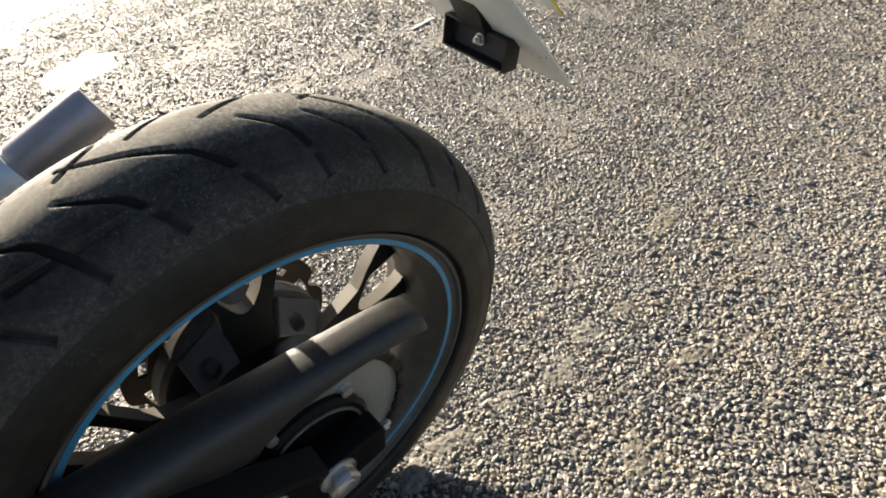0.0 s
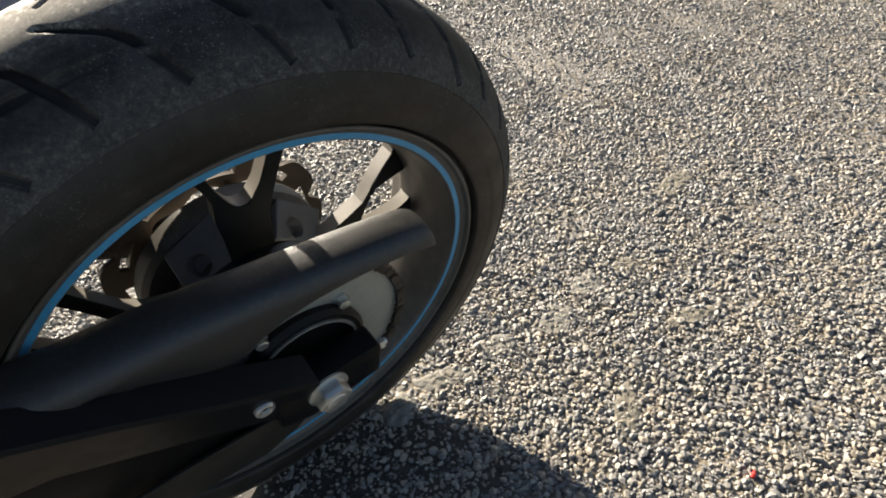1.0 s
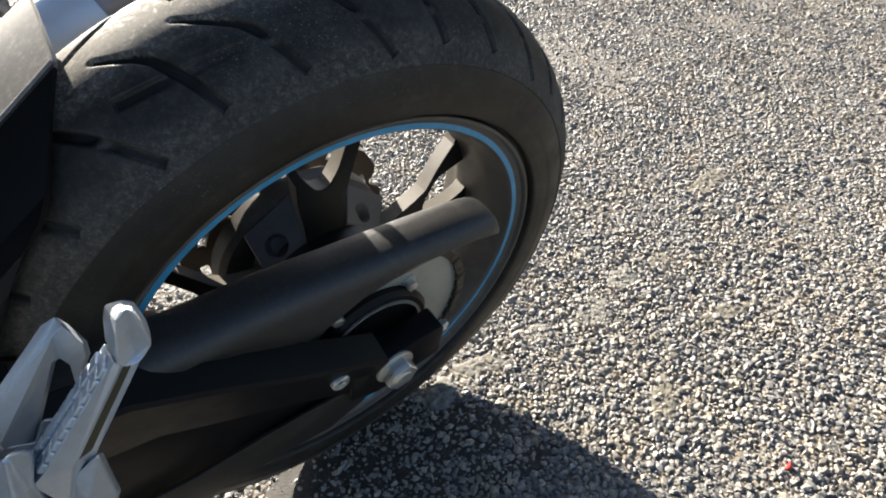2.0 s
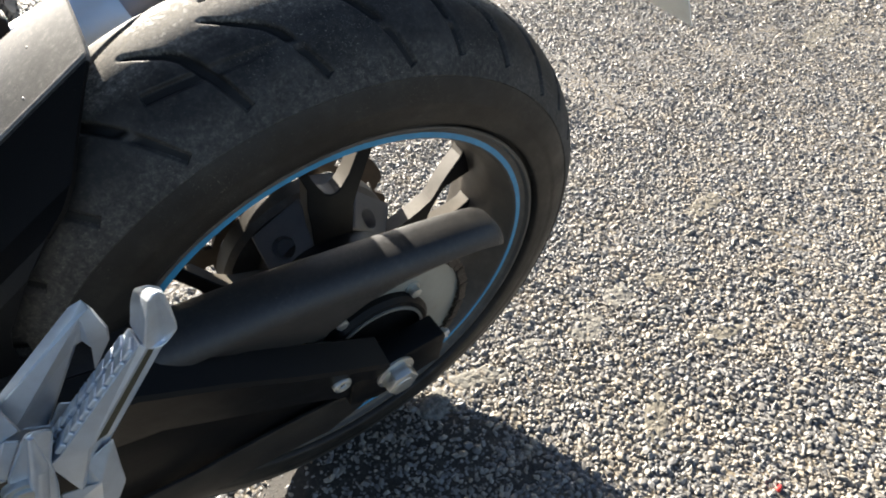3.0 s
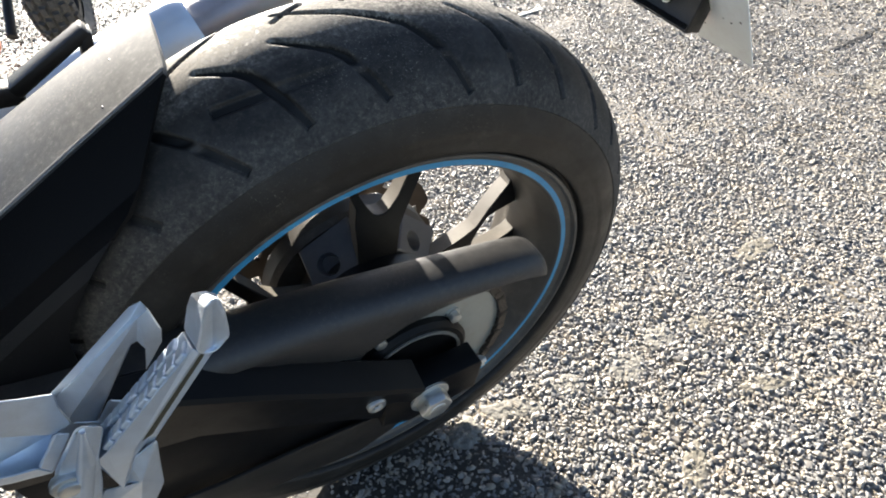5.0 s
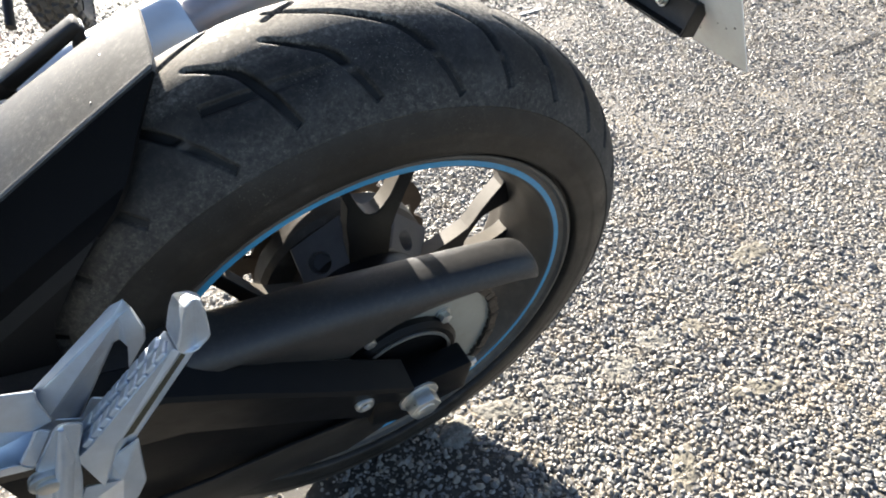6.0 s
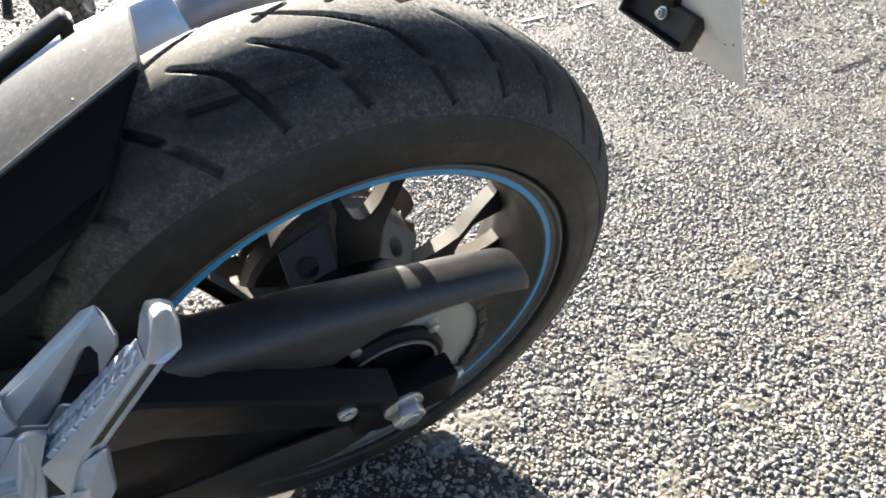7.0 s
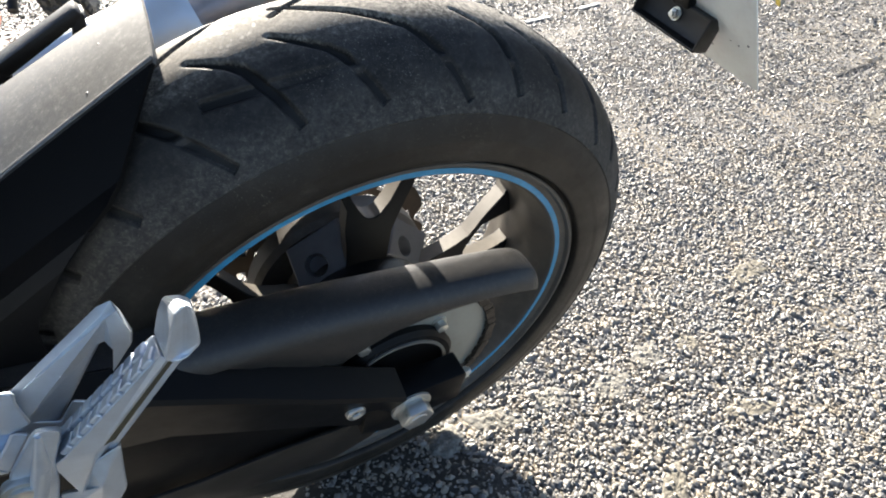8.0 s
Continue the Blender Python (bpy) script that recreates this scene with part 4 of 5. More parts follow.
def build_footrest():
    """Left passenger footrest, folded up, on its cast hanger."""
    # one cast strut that rises, bends over and comes down as a short leg: a narrow top facet, a broad one that looks up, one that looks down
    q = {"t0": (-0.2334, -0.1560, 0.2427), "t1": (-0.1838, -0.1560, 0.2845), "t2": (-0.1783, -0.1560, 0.2857), "d": (-0.1770, -0.1610, 0.2844), "e": (-0.1759, -0.1610, 0.2678), "f": (-0.1784, -0.1610, 0.2583), "g": (-0.1898, -0.1610, 0.2425), "h": (-0.1854, -0.1610, 0.2585), "i": (-0.1876, -0.1570, 0.2614), "c1": (-0.1911, -0.1570, 0.2606), "c0": (-0.2239, -0.1570, 0.2097), "b0": (-0.2324, -0.1610, 0.2248), "b1": (-0.1820, -0.1610, 0.2810), "a0": (-0.2356, -0.1570, 0.2373), "a1": (-0.1850, -0.1570, 0.2779)}
    strut = bmesh.new()
    fv = {k: strut.verts.new(p) for k, p in q.items()}
    for names in ("t0 t1 a1 a0", "a0 a1 b1 b0", "b0 b1 i c1", "b0 c1 c0", "t1 t2 d b1 a1", "b1 d h i", "d e f h", "f g h"):
        strut.faces.new([fv[k] for k in names.split()])
    rim_names = "t0 t1 t2 d e f g h i c1 c0 b0 a0".split()
    kv = [strut.verts.new((q[k][0] - 0.001, -0.148, q[k][2] + 1.05 * (q[k][1] + 0.148) - 0.002)) for k in rim_names]
    for i, k in enumerate(rim_names):
        n = (i + 1) % len(kv)
        strut.faces.new((fv[k], fv[rim_names[n]], kv[n], kv[i]))
    strut.faces.new(kv)
    bmesh.ops.recalc_face_normals(strut, faces=strut.faces)
    hanger = part("footrest_hanger", strut, M_ALU, bike, "cast aluminium footrest hanger", smooth=False)
    part("hanger_bar", bevelled(loft([[(-0.2573, -0.168, 0.2796), (-0.2352, -0.168, 0.2658), (-0.2237, -0.168, 0.2600), (-0.2257, -0.168, 0.2518), (-0.2265, -0.168, 0.2339), (-0.2345, -0.168, 0.2306), (-0.2466, -0.168, 0.2413), (-0.2683, -0.168, 0.2590)], [(-0.2680, -0.15, 0.2586), (-0.2438, -0.15, 0.2434), (-0.2312, -0.15, 0.2371), (-0.2334, -0.15, 0.2280), (-0.2342, -0.15, 0.2084), (-0.2430, -0.15, 0.2048), (-0.2563, -0.15, 0.2165), (-0.2801, -0.15, 0.2359)]]), 0.0008, 1), M_ALU, hanger, smooth=False)
    part("hanger_rib", bevelled(loft([[(-0.2338, -0.17, 0.2351), (-0.2287, -0.17, 0.2291), (-0.2462, -0.17, 0.2026), (-0.2498, -0.17, 0.2123), (-0.2401, -0.17, 0.2253)], [(-0.2423, -0.152, 0.2094), (-0.2368, -0.152, 0.2028), (-0.2559, -0.152, 0.1737), (-0.26, -0.152, 0.1843), (-0.2493, -0.152, 0.1986)]]), 0.0012, 1), M_ALU, hanger, smooth=False)
    part("hanger_brace", bevelled(loft([[(-0.2491, -0.17, 0.2128), (-0.2457, -0.17, 0.2026), (-0.2617, -0.17, 0.2091), (-0.288, -0.17, 0.2224), (-0.2837, -0.17, 0.2304), (-0.2586, -0.17, 0.2158)], [(-0.2592, -0.152, 0.1849), (-0.2554, -0.152, 0.1737), (-0.273, -0.152, 0.1808), (-0.3019, -0.152, 0.1954), (-0.2972, -0.152, 0.2042), (-0.2695, -0.152, 0.1882)]]), 0.0012, 1), M_ALU, hanger, smooth=False)
    part("hanger_back", bevelled(loft([[(-0.2778, -0.152, 0.2403), (-0.2411, -0.152, 0.2093), (-0.249, -0.166, 0.1971), (-0.2911, -0.166, 0.2164)], [(-0.2811, -0.147, 0.234), (-0.2434, -0.147, 0.2021), (-0.2523, -0.16, 0.1875), (-0.2957, -0.16, 0.2074)]]), 0.0005, 1), M_ALU, hanger, smooth=False)
    part("hanger_web", bevelled(loft([[(-0.2314, -0.16, 0.243), (-0.2314, -0.16, 0.2249), (-0.2205, -0.16, 0.2154), (-0.2109, -0.16, 0.2291), (-0.2045, -0.16, 0.2227), (-0.2113, -0.16, 0.2113), (-0.2252, -0.16, 0.1959), (-0.2366, -0.16, 0.2075), (-0.2393, -0.16, 0.219)], [(-0.2349, -0.152, 0.2325), (-0.2349, -0.152, 0.2137), (-0.2235, -0.152, 0.2037), (-0.2135, -0.152, 0.218), (-0.2069, -0.152, 0.2114), (-0.214, -0.152, 0.1995), (-0.2285, -0.152, 0.1834), (-0.2403, -0.152, 0.1956), (-0.2431, -0.152, 0.2075)]]), 0.001, 1), M_ALU, hanger, smooth=False)
    # the peg itself, folded up
    high, low, end = [[(-0.1645, -0.194, 0.2896), (-0.1626, -0.196, 0.2876), (-0.1559, -0.186, 0.2734), (-0.1669, -0.173, 0.2762)], [(-0.214, -0.194, 0.2402), (-0.2032, -0.196, 0.2373), (-0.1948, -0.186, 0.2239), (-0.2211, -0.173, 0.2262)], [(-0.2193, -0.194, 0.2367), (-0.2184, -0.196, 0.2053), (-0.2144, -0.18, 0.1894), (-0.2296, -0.173, 0.2071)]]
    # along its lower side runs a channel with a thin lip
    ribs = []
    for sec, deep in ((high, 0.0035), (low, 0.0035), (end, 0.0003)):
        a, b, c, d = [Vector(p) for p in sec]
        inward = ((a + d) / 2 - (b + c) / 2).normalized() * deep
        ribs.append([a, b, b.lerp(c, 0.14), b.lerp(c, 0.20) + inward, b.lerp(c, 0.90) + inward, b.lerp(c, 0.97), c, d])
    peg = part("footpeg", bevelled(loft(ribs), 0.0004, 1), M_ALU, bike, "folded-up serrated aluminium passenger footpeg", smooth=False)
    # a dark olive inlay covers the channel floor
    inlay = []
    for sec in (high, low):
        a, b, c, d = [Vector(p) for p in sec]
        inward = ((a + d) / 2 - (b + c) / 2).normalized()
        inlay.append([b.lerp(c, 0.19) + inward * 0.0022, b.lerp(c, 0.93) + inward * 0.0022, b.lerp(c, 0.83) + inward * 0.0042, b.lerp(c, 0.21) + inward * 0.0042])
    part("olive_channel", loft(inlay), M_OLIVE, peg, "dark olive-brown inlay in the hollow underside", smooth=False)
    # end knob: two ridges with a valley between them on its face
    front, back = [[(-0.1541, -0.197, 0.3153), (-0.1499, -0.197, 0.319), (-0.148, -0.197, 0.3166), (-0.1477, -0.197, 0.3091), (-0.1486, -0.197, 0.2975), (-0.1494, -0.197, 0.2918), (-0.1562, -0.197, 0.2854), (-0.1621, -0.197, 0.2866), (-0.1633, -0.197, 0.2911)], [(-0.1615, -0.173, 0.291), (-0.1579, -0.173, 0.2986), (-0.1523, -0.173, 0.2974), (-0.1482, -0.173, 0.2932), (-0.1483, -0.173, 0.2785), (-0.15, -0.173, 0.2678), (-0.158, -0.173, 0.2584), (-0.1643, -0.173, 0.2613), (-0.166, -0.173, 0.2777)]]
    valley = [(-0.1507, -0.1945, 0.3119), (-0.1566, -0.1935, 0.2844)]
    bm = bmesh.new()
    fv, kv = [bm.verts.new(p) for p in front], [bm.verts.new(p) for p in back]
    v0, v1 = [bm.verts.new(p) for p in valley]
    for i in range(9):
        bm.faces.new((fv[i], kv[i], kv[(i + 1) % 9], fv[(i + 1) % 9]))
    bm.faces.new(kv)
    for q in ((fv[0], fv[1], v0), (fv[1], fv[2], v0), (fv[2], fv[3], fv[4], v1, v0), (fv[4], fv[5], v1), (fv[5], fv[6], v1), (fv[6], fv[7], v1), (fv[7], fv[8], fv[0], v0, v1)):
        bm.faces.new(q)
    bmesh.ops.recalc_face_normals(bm, faces=bm.faces)
    part("end_knob", bevelled(bm, 0.0009, 1), M_ALU, peg, smooth=False)
    # two rows of grip blocks on the tread face, between its two edges
    fa, fb, ba, bb = Vector(high[0]), Vector(low[0]), Vector(high[3]), Vector(low[3])
    for i in range(9):
        for j, across in enumerate((0.24, 0.72)):
            f0 = 0.035 + 0.103 * i + (0.045 if j else 0.0)
            if f0 > 0.93:
                continue
            p = [fa.lerp(fb, f).lerp(ba.lerp(bb, f), across) for f in (f0, f0 + 0.091)]
            side = (ba - fa).normalized()
            up = side.cross((fb - fa).normalized())
            up = up if up.z > 0 else -up
            p = [c + up * 0.0003 for c in p]
            part("grip_block", bar(p[0], p[1], 0.0085, 0.0032, side, 0.0009), M_ALU, peg, smooth=False)
    # hinge body, its rounded boss, pivot and stop
    lug = loft([[(-0.2139, -0.197, 0.2723), (-0.2061, -0.197, 0.2667), (-0.2157, -0.197, 0.2451), (-0.221, -0.197, 0.2252), (-0.2315, -0.197, 0.194), (-0.2437, -0.197, 0.2152), (-0.2311, -0.197, 0.2474), (-0.2173, -0.197, 0.2676)], [(-0.2255, -0.17, 0.2336), (-0.2163, -0.17, 0.227), (-0.2276, -0.17, 0.2015), (-0.2338, -0.17, 0.1783), (-0.2462, -0.17, 0.1416), (-0.2604, -0.17, 0.1664), (-0.2457, -0.17, 0.2043), (-0.2294, -0.17, 0.228)]])
    part("hinge_lug", bevelled(lug, 0.0025, 2), M_ALU, peg, angle=25)
    b0, b1, b2 = [(-0.2141, -0.197, 0.2677), (-0.22, -0.1985, 0.2477), (-0.2357, -0.1995, 0.2085)]
    boss = join(cylinder(b0, b1, 0.0010, 0.0036, 20), cylinder(b1, b2, 0.0036, 0.0042, 20))
    part("hinge_boss", boss, M_ALU, peg, angle=40)
    q = Vector((-0.231, -0.2, 0.2354))
    pin = join(cylinder((q.x, -0.2000, q.z), (q.x, -0.1950, q.z), 0.0075, sides=28, bevel=0.001), cylinder((q.x, -0.2020, q.z), (q.x, -0.1995, q.z), 0.0050, sides=28, bevel=0.0008))
    part("pivot_pin", pin, M_ZINC, peg, "zinc pivot pin")
    front, back = [[(-0.213, -0.187, 0.2126), (-0.1965, -0.187, 0.2211), (-0.2015, -0.187, 0.1972), (-0.2056, -0.187, 0.176), (-0.2135, -0.187, 0.1621), (-0.2247, -0.187, 0.1482), (-0.2405, -0.187, 0.176), (-0.2287, -0.187, 0.1964), (-0.2217, -0.187, 0.1916)], [(-0.2217, -0.165, 0.1749), (-0.2031, -0.165, 0.1846), (-0.2087, -0.165, 0.1575), (-0.2133, -0.165, 0.1335), (-0.2224, -0.165, 0.1177), (-0.235, -0.165, 0.102), (-0.2529, -0.165, 0.1335), (-0.2395, -0.165, 0.1567), (-0.2317, -0.165, 0.1512)]]
    bm = bmesh.new()
    fv, kv = [bm.verts.new(p) for p in front], [bm.verts.new(p) for p in back]
    top = bm.verts.new((-0.2113, -0.193, 0.1991))
    for i in range(9):
        bm.faces.new((fv[i], kv[i], kv[(i + 1) % 9], fv[(i + 1) % 9]))
        bm.faces.new((fv[i], fv[(i + 1) % 9], top))
    bm.faces.new(kv)
    bmesh.ops.recalc_face_normals(bm, faces=bm.faces)
    part("stop_plate", bevelled(bm, 0.0008, 1), M_ALU, peg, smooth=False)
    # the far side's hanger, in black
    far = part("far_hanger", bar((-0.228, 0.150, 0.229), (-0.162, 0.150, 0.268), 0.02, 0.012, (0, 1, 0), 0.003, 0.018, 0.010), M_BLACK, bike, "black footrest hanger on the far side", angle=30)
    part("hanger_leg", bar((-0.164, 0.150, 0.268), (-0.174, 0.150, 0.215), 0.018, 0.010, (0, 1, 0), 0.003), M_BLACK, far, angle=30)
    part("hanger_bar", bar((-0.222, 0.150, 0.227), (-0.40, 0.150, 0.228), 0.018, 0.016, (0, 1, 0), 0.003), M_BLACK, far, angle=30)


def build_silencer():
    a, b = Vector((-0.36, 0.185, 0.135)), Vector((-0.074, 0.19, 0.232))
    d = (b - a).normalized()
    side, up = Vector((0, 1, 0)), Vector((-d.z, 0, d.x))
    rings = []
    # the can's unseen underside is deepened to keep sun off the chain guard
    for f, w in ((0.0, 1.0), (0.96, 1.0), (0.985, 0.96), (1.0, 0.9)):
        c = a.lerp(b, f) - up * 0.020
        rings.append([c + side * (0.035 * w * math.cos(t)) + up * (0.054 * w * math.sin(t)) for t in [2 * math.pi * q / 40 for q in range(40)]])
    can = part("silencer", loft(rings), M_CAN, bike, "brushed steel oval exhaust silencer")
    c = b - d * 0.001
    tip = cylinder(c, c + d * 0.088, 0.021, 0.0225, 36, 0.0, rings=((0.06, 0.0225), (0.94, 0.0235)))
    part("end_cap", tip, M_TIP, can, "dull mauve-grey exhaust end pipe")


def build_plate():
    """Number plate with the rear reflector's black holder under it."""
    # plate plane: rises forward from its lower edge
    low, top = Vector((0.374, 0, 0.234)), Vector((0.294, 0, 0.331))
    up = (top - low).normalized()
    n = Vector((0, 1, 0)).cross(up).normalized()
    corners = [low + Vector((0, -0.085, 0)), low + Vector((0, 0.085, 0)), low + up * 0.17 + Vector((0, 0.085, 0)), low + up * 0.17 + Vector((0, -0.085, 0))]
    bm = loft([[p + n * o for p in corners] for o in (0.0, 0.0015)], 0.0005)
    plate = part("number_plate", bm, M_WHITE, bike, "pale aluminium number plate, slightly dirty back")
    # specks of dirt on its back
    for y, h, r in ((-0.0643, 0.0532, 0.0011), (-0.0753, 0.0613, 0.0014), (-0.0300, 0.0300, 0.0010), (-0.0547, 0.0540, 0.0007)):
        c = low + Vector((0, y, 0)) + up * h
        part("dirt_speck", cylinder(c, c - n * 0.0003, r, r * 0.8, sides=9), M_CRACK, plate)
    # reflector holder: an open tray with a rim and a nut
    cx, cz = 0.3175, 0.2745
    v = Vector((0.16, 0, 1)).normalized()
    w = Vector((v.z, 0, -v.x))
    mid = Vector((cx, 0.003, cz))
    hw, hh = 0.0435, 0.0160
    rect = lambda a, b, o: [mid + Vector((0, sy * a, 0)) + v * (sz * b) + w * o for sy, sz in ((-1, -1), (1, -1), (1, 1), (-1, 1))]
    tray = loft([rect(hw, hh, 0.020), rect(hw, hh, 0.0), rect(hw - 0.0025, hh - 0.0025, 0.0), rect(hw - 0.0035, hh - 0.0035, 0.012)], 0.0008)
    holder = part("reflector_holder", tray, M_BLACK, bike, "black plastic reflector holder open at its back", angle=30)
    part("reflector", loft([rect(hw - 0.002, hh - 0.002, 0.0202), rect(hw - 0.003, hh - 0.003, 0.024)], 0.0006), M_RED, holder, "red rear reflector")
    c = mid + Vector((0, 0.001, 0.001)) + w * 0.0118
    part("reflector_nut", join(cylinder(c, c - w * 0.0015, 0.0062, sides=24), cylinder(c - w * 0.0015, c - w * 0.006, 0.0046, sides=6, bevel=0.0005), cylinder(c - w * 0.006, c - w * 0.009, 0.0024, sides=12)), M_ZINC, holder, "steel nut")
    arm = bar((0.3235, 0.004, 0.288), (0.262, 0.004, 0.43), 0.036, 0.012, (0, 1, 0), 0.003, 0.06, 0.02)
    part("plate_bracket", arm, M_BLACK, bike, "black plastic number plate bracket", angle=30)
    # second, smaller sheet behind the plate with a yellow edge and a black stroke
    a0 = Vector((0.36, 0, 0.312))
    sheet = [a0 + Vector((0, -0.067, 0)), a0 + Vector((0, 0.0, 0)), a0 + up * 0.11 + Vector((0, 0.0, 0)), a0 + up * 0.11 + Vector((0, -0.067, 0))]
    card = part("plate_sheet", loft([[p + n * o for p in sheet] for o in (0.0, 0.0012)], 0.0003), M_LABEL, bike, "white sheet with a yellow edge and black stroke")
    part("yellow_edge", bar(sheet[0] + n * -0.0008, sheet[3] + n * -0.0008, 0.004, 0.001, (0, 1, 0), 0), M_YELLOW, card, "yellow border")
    s0 = sheet[0] + Vector((0, 0.03, 0)) + up * 0.02 - n * 0.0008
    part("stroke", bar(s0, s0 + up * 0.05, 0.004, 0.001, (0, 1, 0), 0), M_MARK, card, "black printed stroke")


def build_tail():
    """The seat unit and a far side panel, both unseen, added to shade the footrest."""
    secs = []
    for x, w, z0, z1 in ((-0.95, 0.11, 0.44, 0.56), (-0.60, 0.13, 0.43, 0.55), (-0.30, 0.12, 0.45, 0.58), (-0.16, 0.09, 0.47, 0.59)):
        secs.append([(x, -w, z0 + 0.02), (x, -w * 0.8, z1), (x, w * 0.8, z1), (x, w, z0 + 0.02), (x, w * 0.7, z0), (x, -w * 0.7, z0)])
    seat = part("seat_unit", loft(secs, 0.01), M_BLACK, bike, "unseen black seat unit", angle=40)
    panel = prism([(-0.60, 0.30), (-0.30, 0.296), (-0.200, 0.316), (-0.150, 0.338), (-0.120, 0.348), (-0.113, 0.356), (-0.120, 0.366), (-0.150, 0.374), (-0.165, 0.42), (-0.30, 0.49), (-0.60, 0.49)], 0.105, 0.125, 0.004)
    part("shade_panel", panel, M_BLACK, seat, "unseen black panel shaped to shade the footrest")


def build_front():
    """Engine, tank, fork and front wheel, unseen: added to shade the ground beside the motorcycle."""
    def body(rows, bevel):
        secs = []
        for x, w, z0, z1 in rows:
            secs.append([(x, -w * 0.75, z0), (x, -w, z0 * 0.7 + z1 * 0.3), (x, -w * 0.9, z0 * 0.25 + z1 * 0.75), (x, -w * 0.45, z1), (x, w * 0.45, z1), (x, w * 0.9, z0 * 0.25 + z1 * 0.75), (x, w, z0 * 0.7 + z1 * 0.3), (x, w * 0.75, z0)])
        return loft(secs, bevel)
    part("engine", body(((-0.38, 0.10, -0.06, 0.16), (-0.48, 0.16, -0.16, 0.24), (-0.70, 0.17, -0.18, 0.30), (-0.88, 0.12, -0.14, 0.34), (-0.95, 0.08, 0.0, 0.30)), 0.006), M_ARM, bike, "black engine block", angle=30)
    part("fuel_tank", body(((-0.42, 0.10, 0.40, 0.56), (-0.55, 0.13, 0.34, 0.66), (-0.78, 0.15, 0.34, 0.70), (-0.98, 0.12, 0.40, 0.66), (-1.05, 0.06, 0.46, 0.60)), 0.008), M_BLACK, bike, "black fuel tank", angle=40)
    part("frame_beam", body(((-0.36, 0.09, 0.16, 0.44), (-0.60, 0.12, 0.26, 0.40), (-1.02, 0.05, 0.36, 0.52)), 0.005), M_ARM, bike, "black frame", angle=30)
    prof = [(0.222, 0.045)] + [(0.240 + 0.056 * math.cos(radians(a)), 0.058 * math.sin(radians(a))) for a in range(80, -81, -16)] + [(0.222, -0.045)]
    at = Matrix.Translation((-1.38, 0.0, -0.026))
    wheel = part("front_tyre", lathe(prof, 72), M_TYRE, bike, "black front tyre")
    wheel.matrix_basis = at
    rim = part("front_rim", lathe([(0.223, -0.046), (0.205, -0.03), (0.205, 0.03), (0.223, 0.046)], 72), M_RIM, wheel)
    for k in range(5):
        s = math.sin(radians(72 * k)), math.cos(radians(72 * k))
        part("front_spoke", bar((0.03 * s[0], 0, 0.03 * s[1]), (0.21 * s[0], 0, 0.21 * s[1]), 0.03, 0.02, (0, 1, 0), 0.003), M_RIM, wheel)
    for y in (-0.095, 0.095):
        part("fork_leg", cylinder((-1.38, y, -0.026), (-1.10, y, 0.60), 0.026, 0.024, 24), M_ARM, bike, "black fork leg")
    part("front_mudguard", shell([[(-1.38 + r * math.sin(radians(a)), y, -0.026 + r * math.cos(radians(a))) for y, r in ((-0.07, 0.27), (-0.055, 0.315), (0.0, 0.325), (0.055, 0.315), (0.07, 0.27))] for a in range(-40, 71, 10)], 0.003), M_BLACK, bike, "black front mudguard")
    part("handlebar", join(cylinder((-1.06, -0.36, 0.68), (-1.10, 0.0, 0.66), 0.012, 0.014, 16), cylinder((-1.10, 0.0, 0.66), (-1.06, 0.36, 0.68), 0.014, 0.012, 16)), M_ARM, bike, "black handlebar")
    part("headlamp", body(((-1.12, 0.10, 0.42, 0.60), (-1.22, 0.11, 0.40, 0.58), (-1.27, 0.08, 0.42, 0.54)), 0.006), M_BLACK, bike, "black headlamp cowl", angle=40)


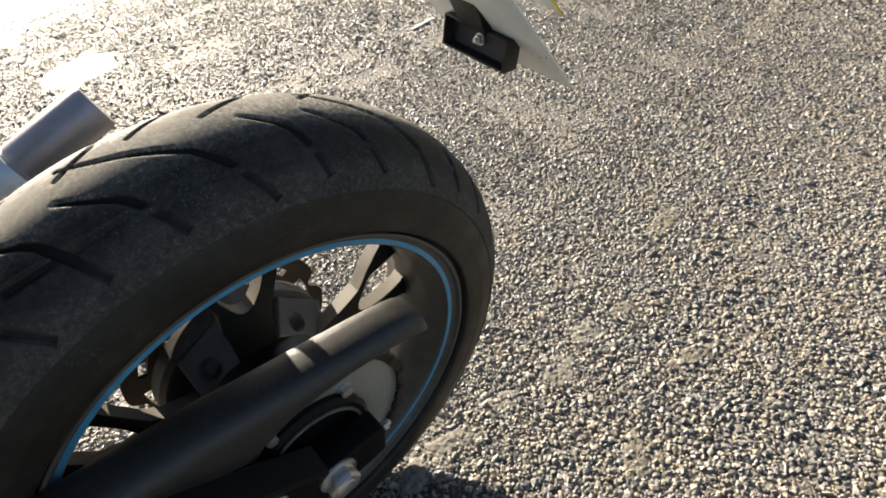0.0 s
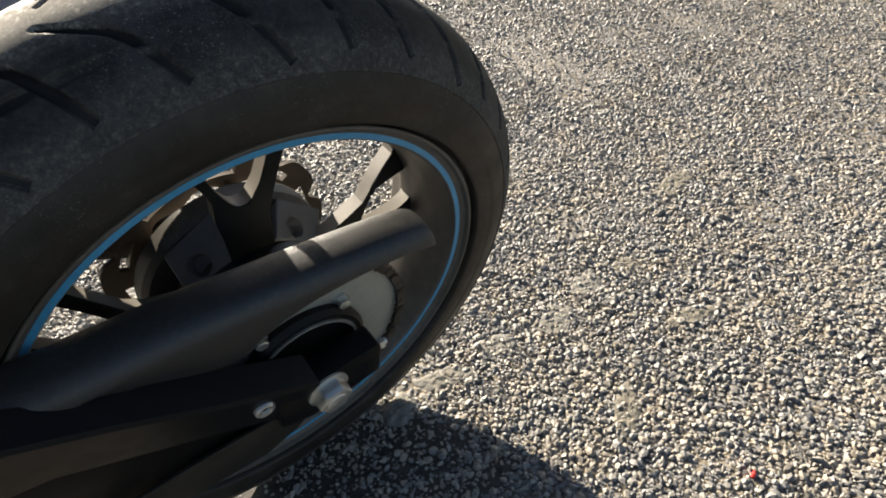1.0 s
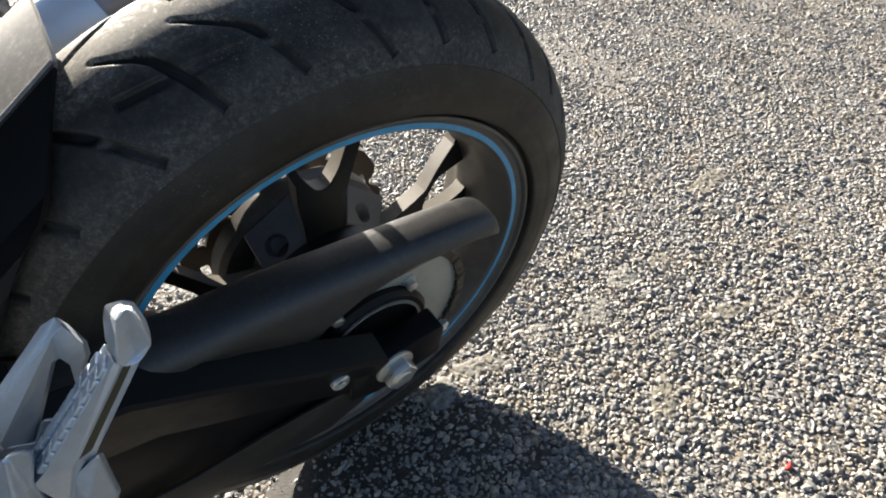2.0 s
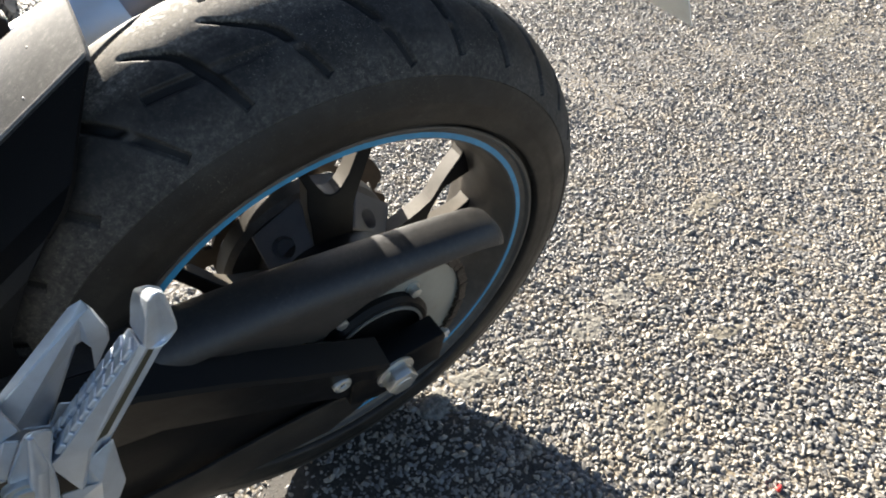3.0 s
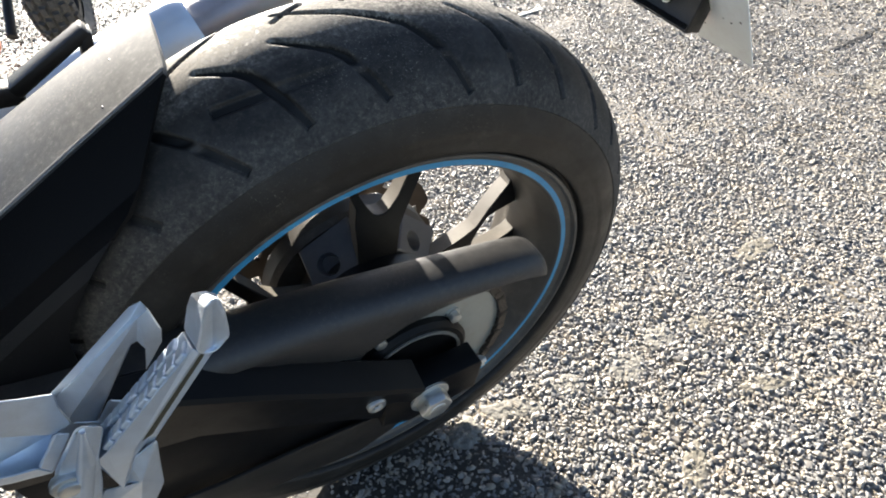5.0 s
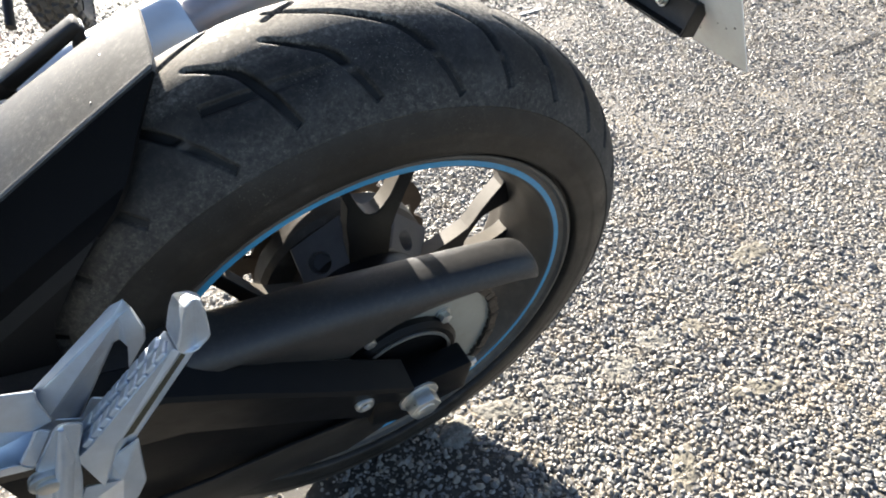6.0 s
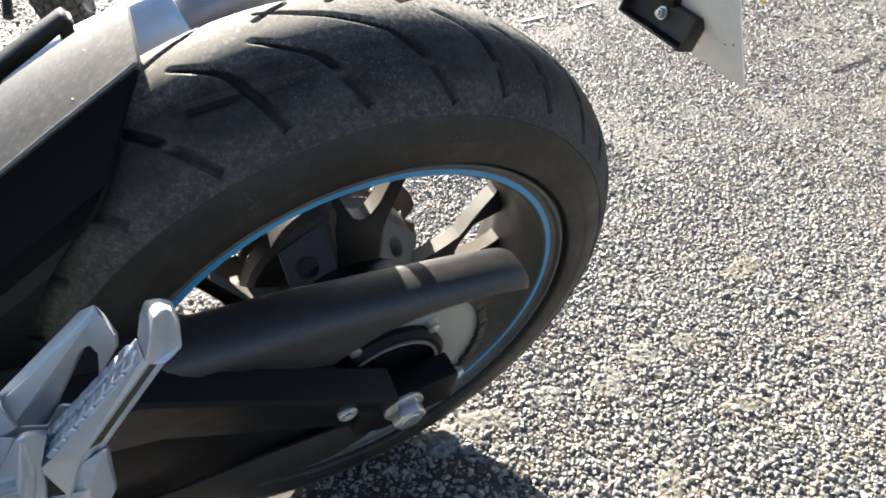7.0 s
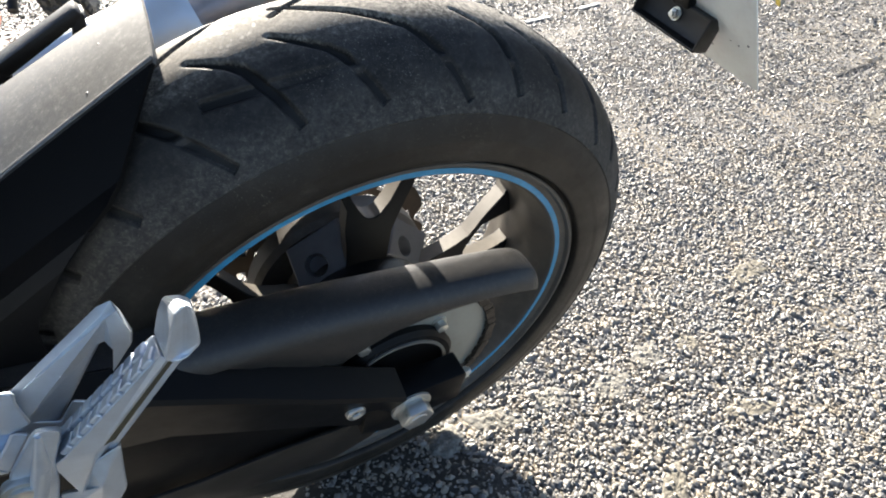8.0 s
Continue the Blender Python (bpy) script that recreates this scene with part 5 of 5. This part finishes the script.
build_tyre()
build_front()
build_tail()
build_wheel()
build_chain()
build_swingarm()
build_guard()
build_hugger()
build_footrest()
build_silencer()
build_plate()


# ---- a second motorcycle, parked beyond ----
def build_second_motorcycle():
    other = new("dirt_motorcycle")
    other.matrix_world = pose(-0.242, 2.164, 0.325, 0, 0, -97)
    tagged(other, "second motorcycle with a knobbly tyre and orange plastic parked beyond", "motorcycle")
    prof = []
    for k in range(13):
        a = radians(-80 + 160 * k / 12)
        prof.append((0.245 + 0.066 * math.cos(a), 0.072 * math.sin(a)))
    prof = [(0.225, -0.05)] + prof + [(0.225, 0.05)]
    tyre = part("knobbly_tyre", lathe(prof, 96), M_KNOB, other, "dusty knobbly tyre")
    knob = None
    for k in range(42):
        for j, ps in enumerate((-62, -36, -12, 12, 36, 62)):
            a = 2 * math.pi * (k + (0.5 if j % 2 else 0)) / 42
            m = Matrix.Rotation(a, 4, "Y") @ Matrix.Translation((0, 0, 0.245)) @ Matrix.Rotation(radians(-ps), 4, "X") @ Matrix.Translation((0, 0, 0.070))
            if knob is None:
                bm = bar((0, 0, -0.006), (0, 0, 0.010), 0.022, 0.030, (0, 1, 0), 0.0015, 0.019, 0.026)
                knob = part("knob", bm, M_KNOB, tyre, smooth=False)
                knob.matrix_basis = m
            else:
                o = knob.copy()
                scene.collection.objects.link(o)
                o.matrix_basis = m
    part("wheel_rim", lathe([(0.226, -0.045), (0.205, -0.04), (0.205, 0.04), (0.226, 0.045)], 64), M_BLACK, other)
    leg = part("stay", cylinder((0.0, -0.125, 0.0), (0.22, -0.15, -0.20), 0.014, 0.016, 20), M_BLACK, other)
    shield = loft([[(0.190 + x, -0.238 - 0.02 * f + 0.055 * f * math.cos(t), -0.222 + 0.058 * f * math.sin(t)) for t in [2 * math.pi * q / 14 for q in range(14)]] for x, f in ((-0.05, 0.7), (-0.03, 1.0), (0.02, 1.0), (0.045, 0.75))], 0.004)
    part("plastic_shield", shield, M_ORANGE, other, "orange plastic shield")
    return other


build_second_motorcycle()
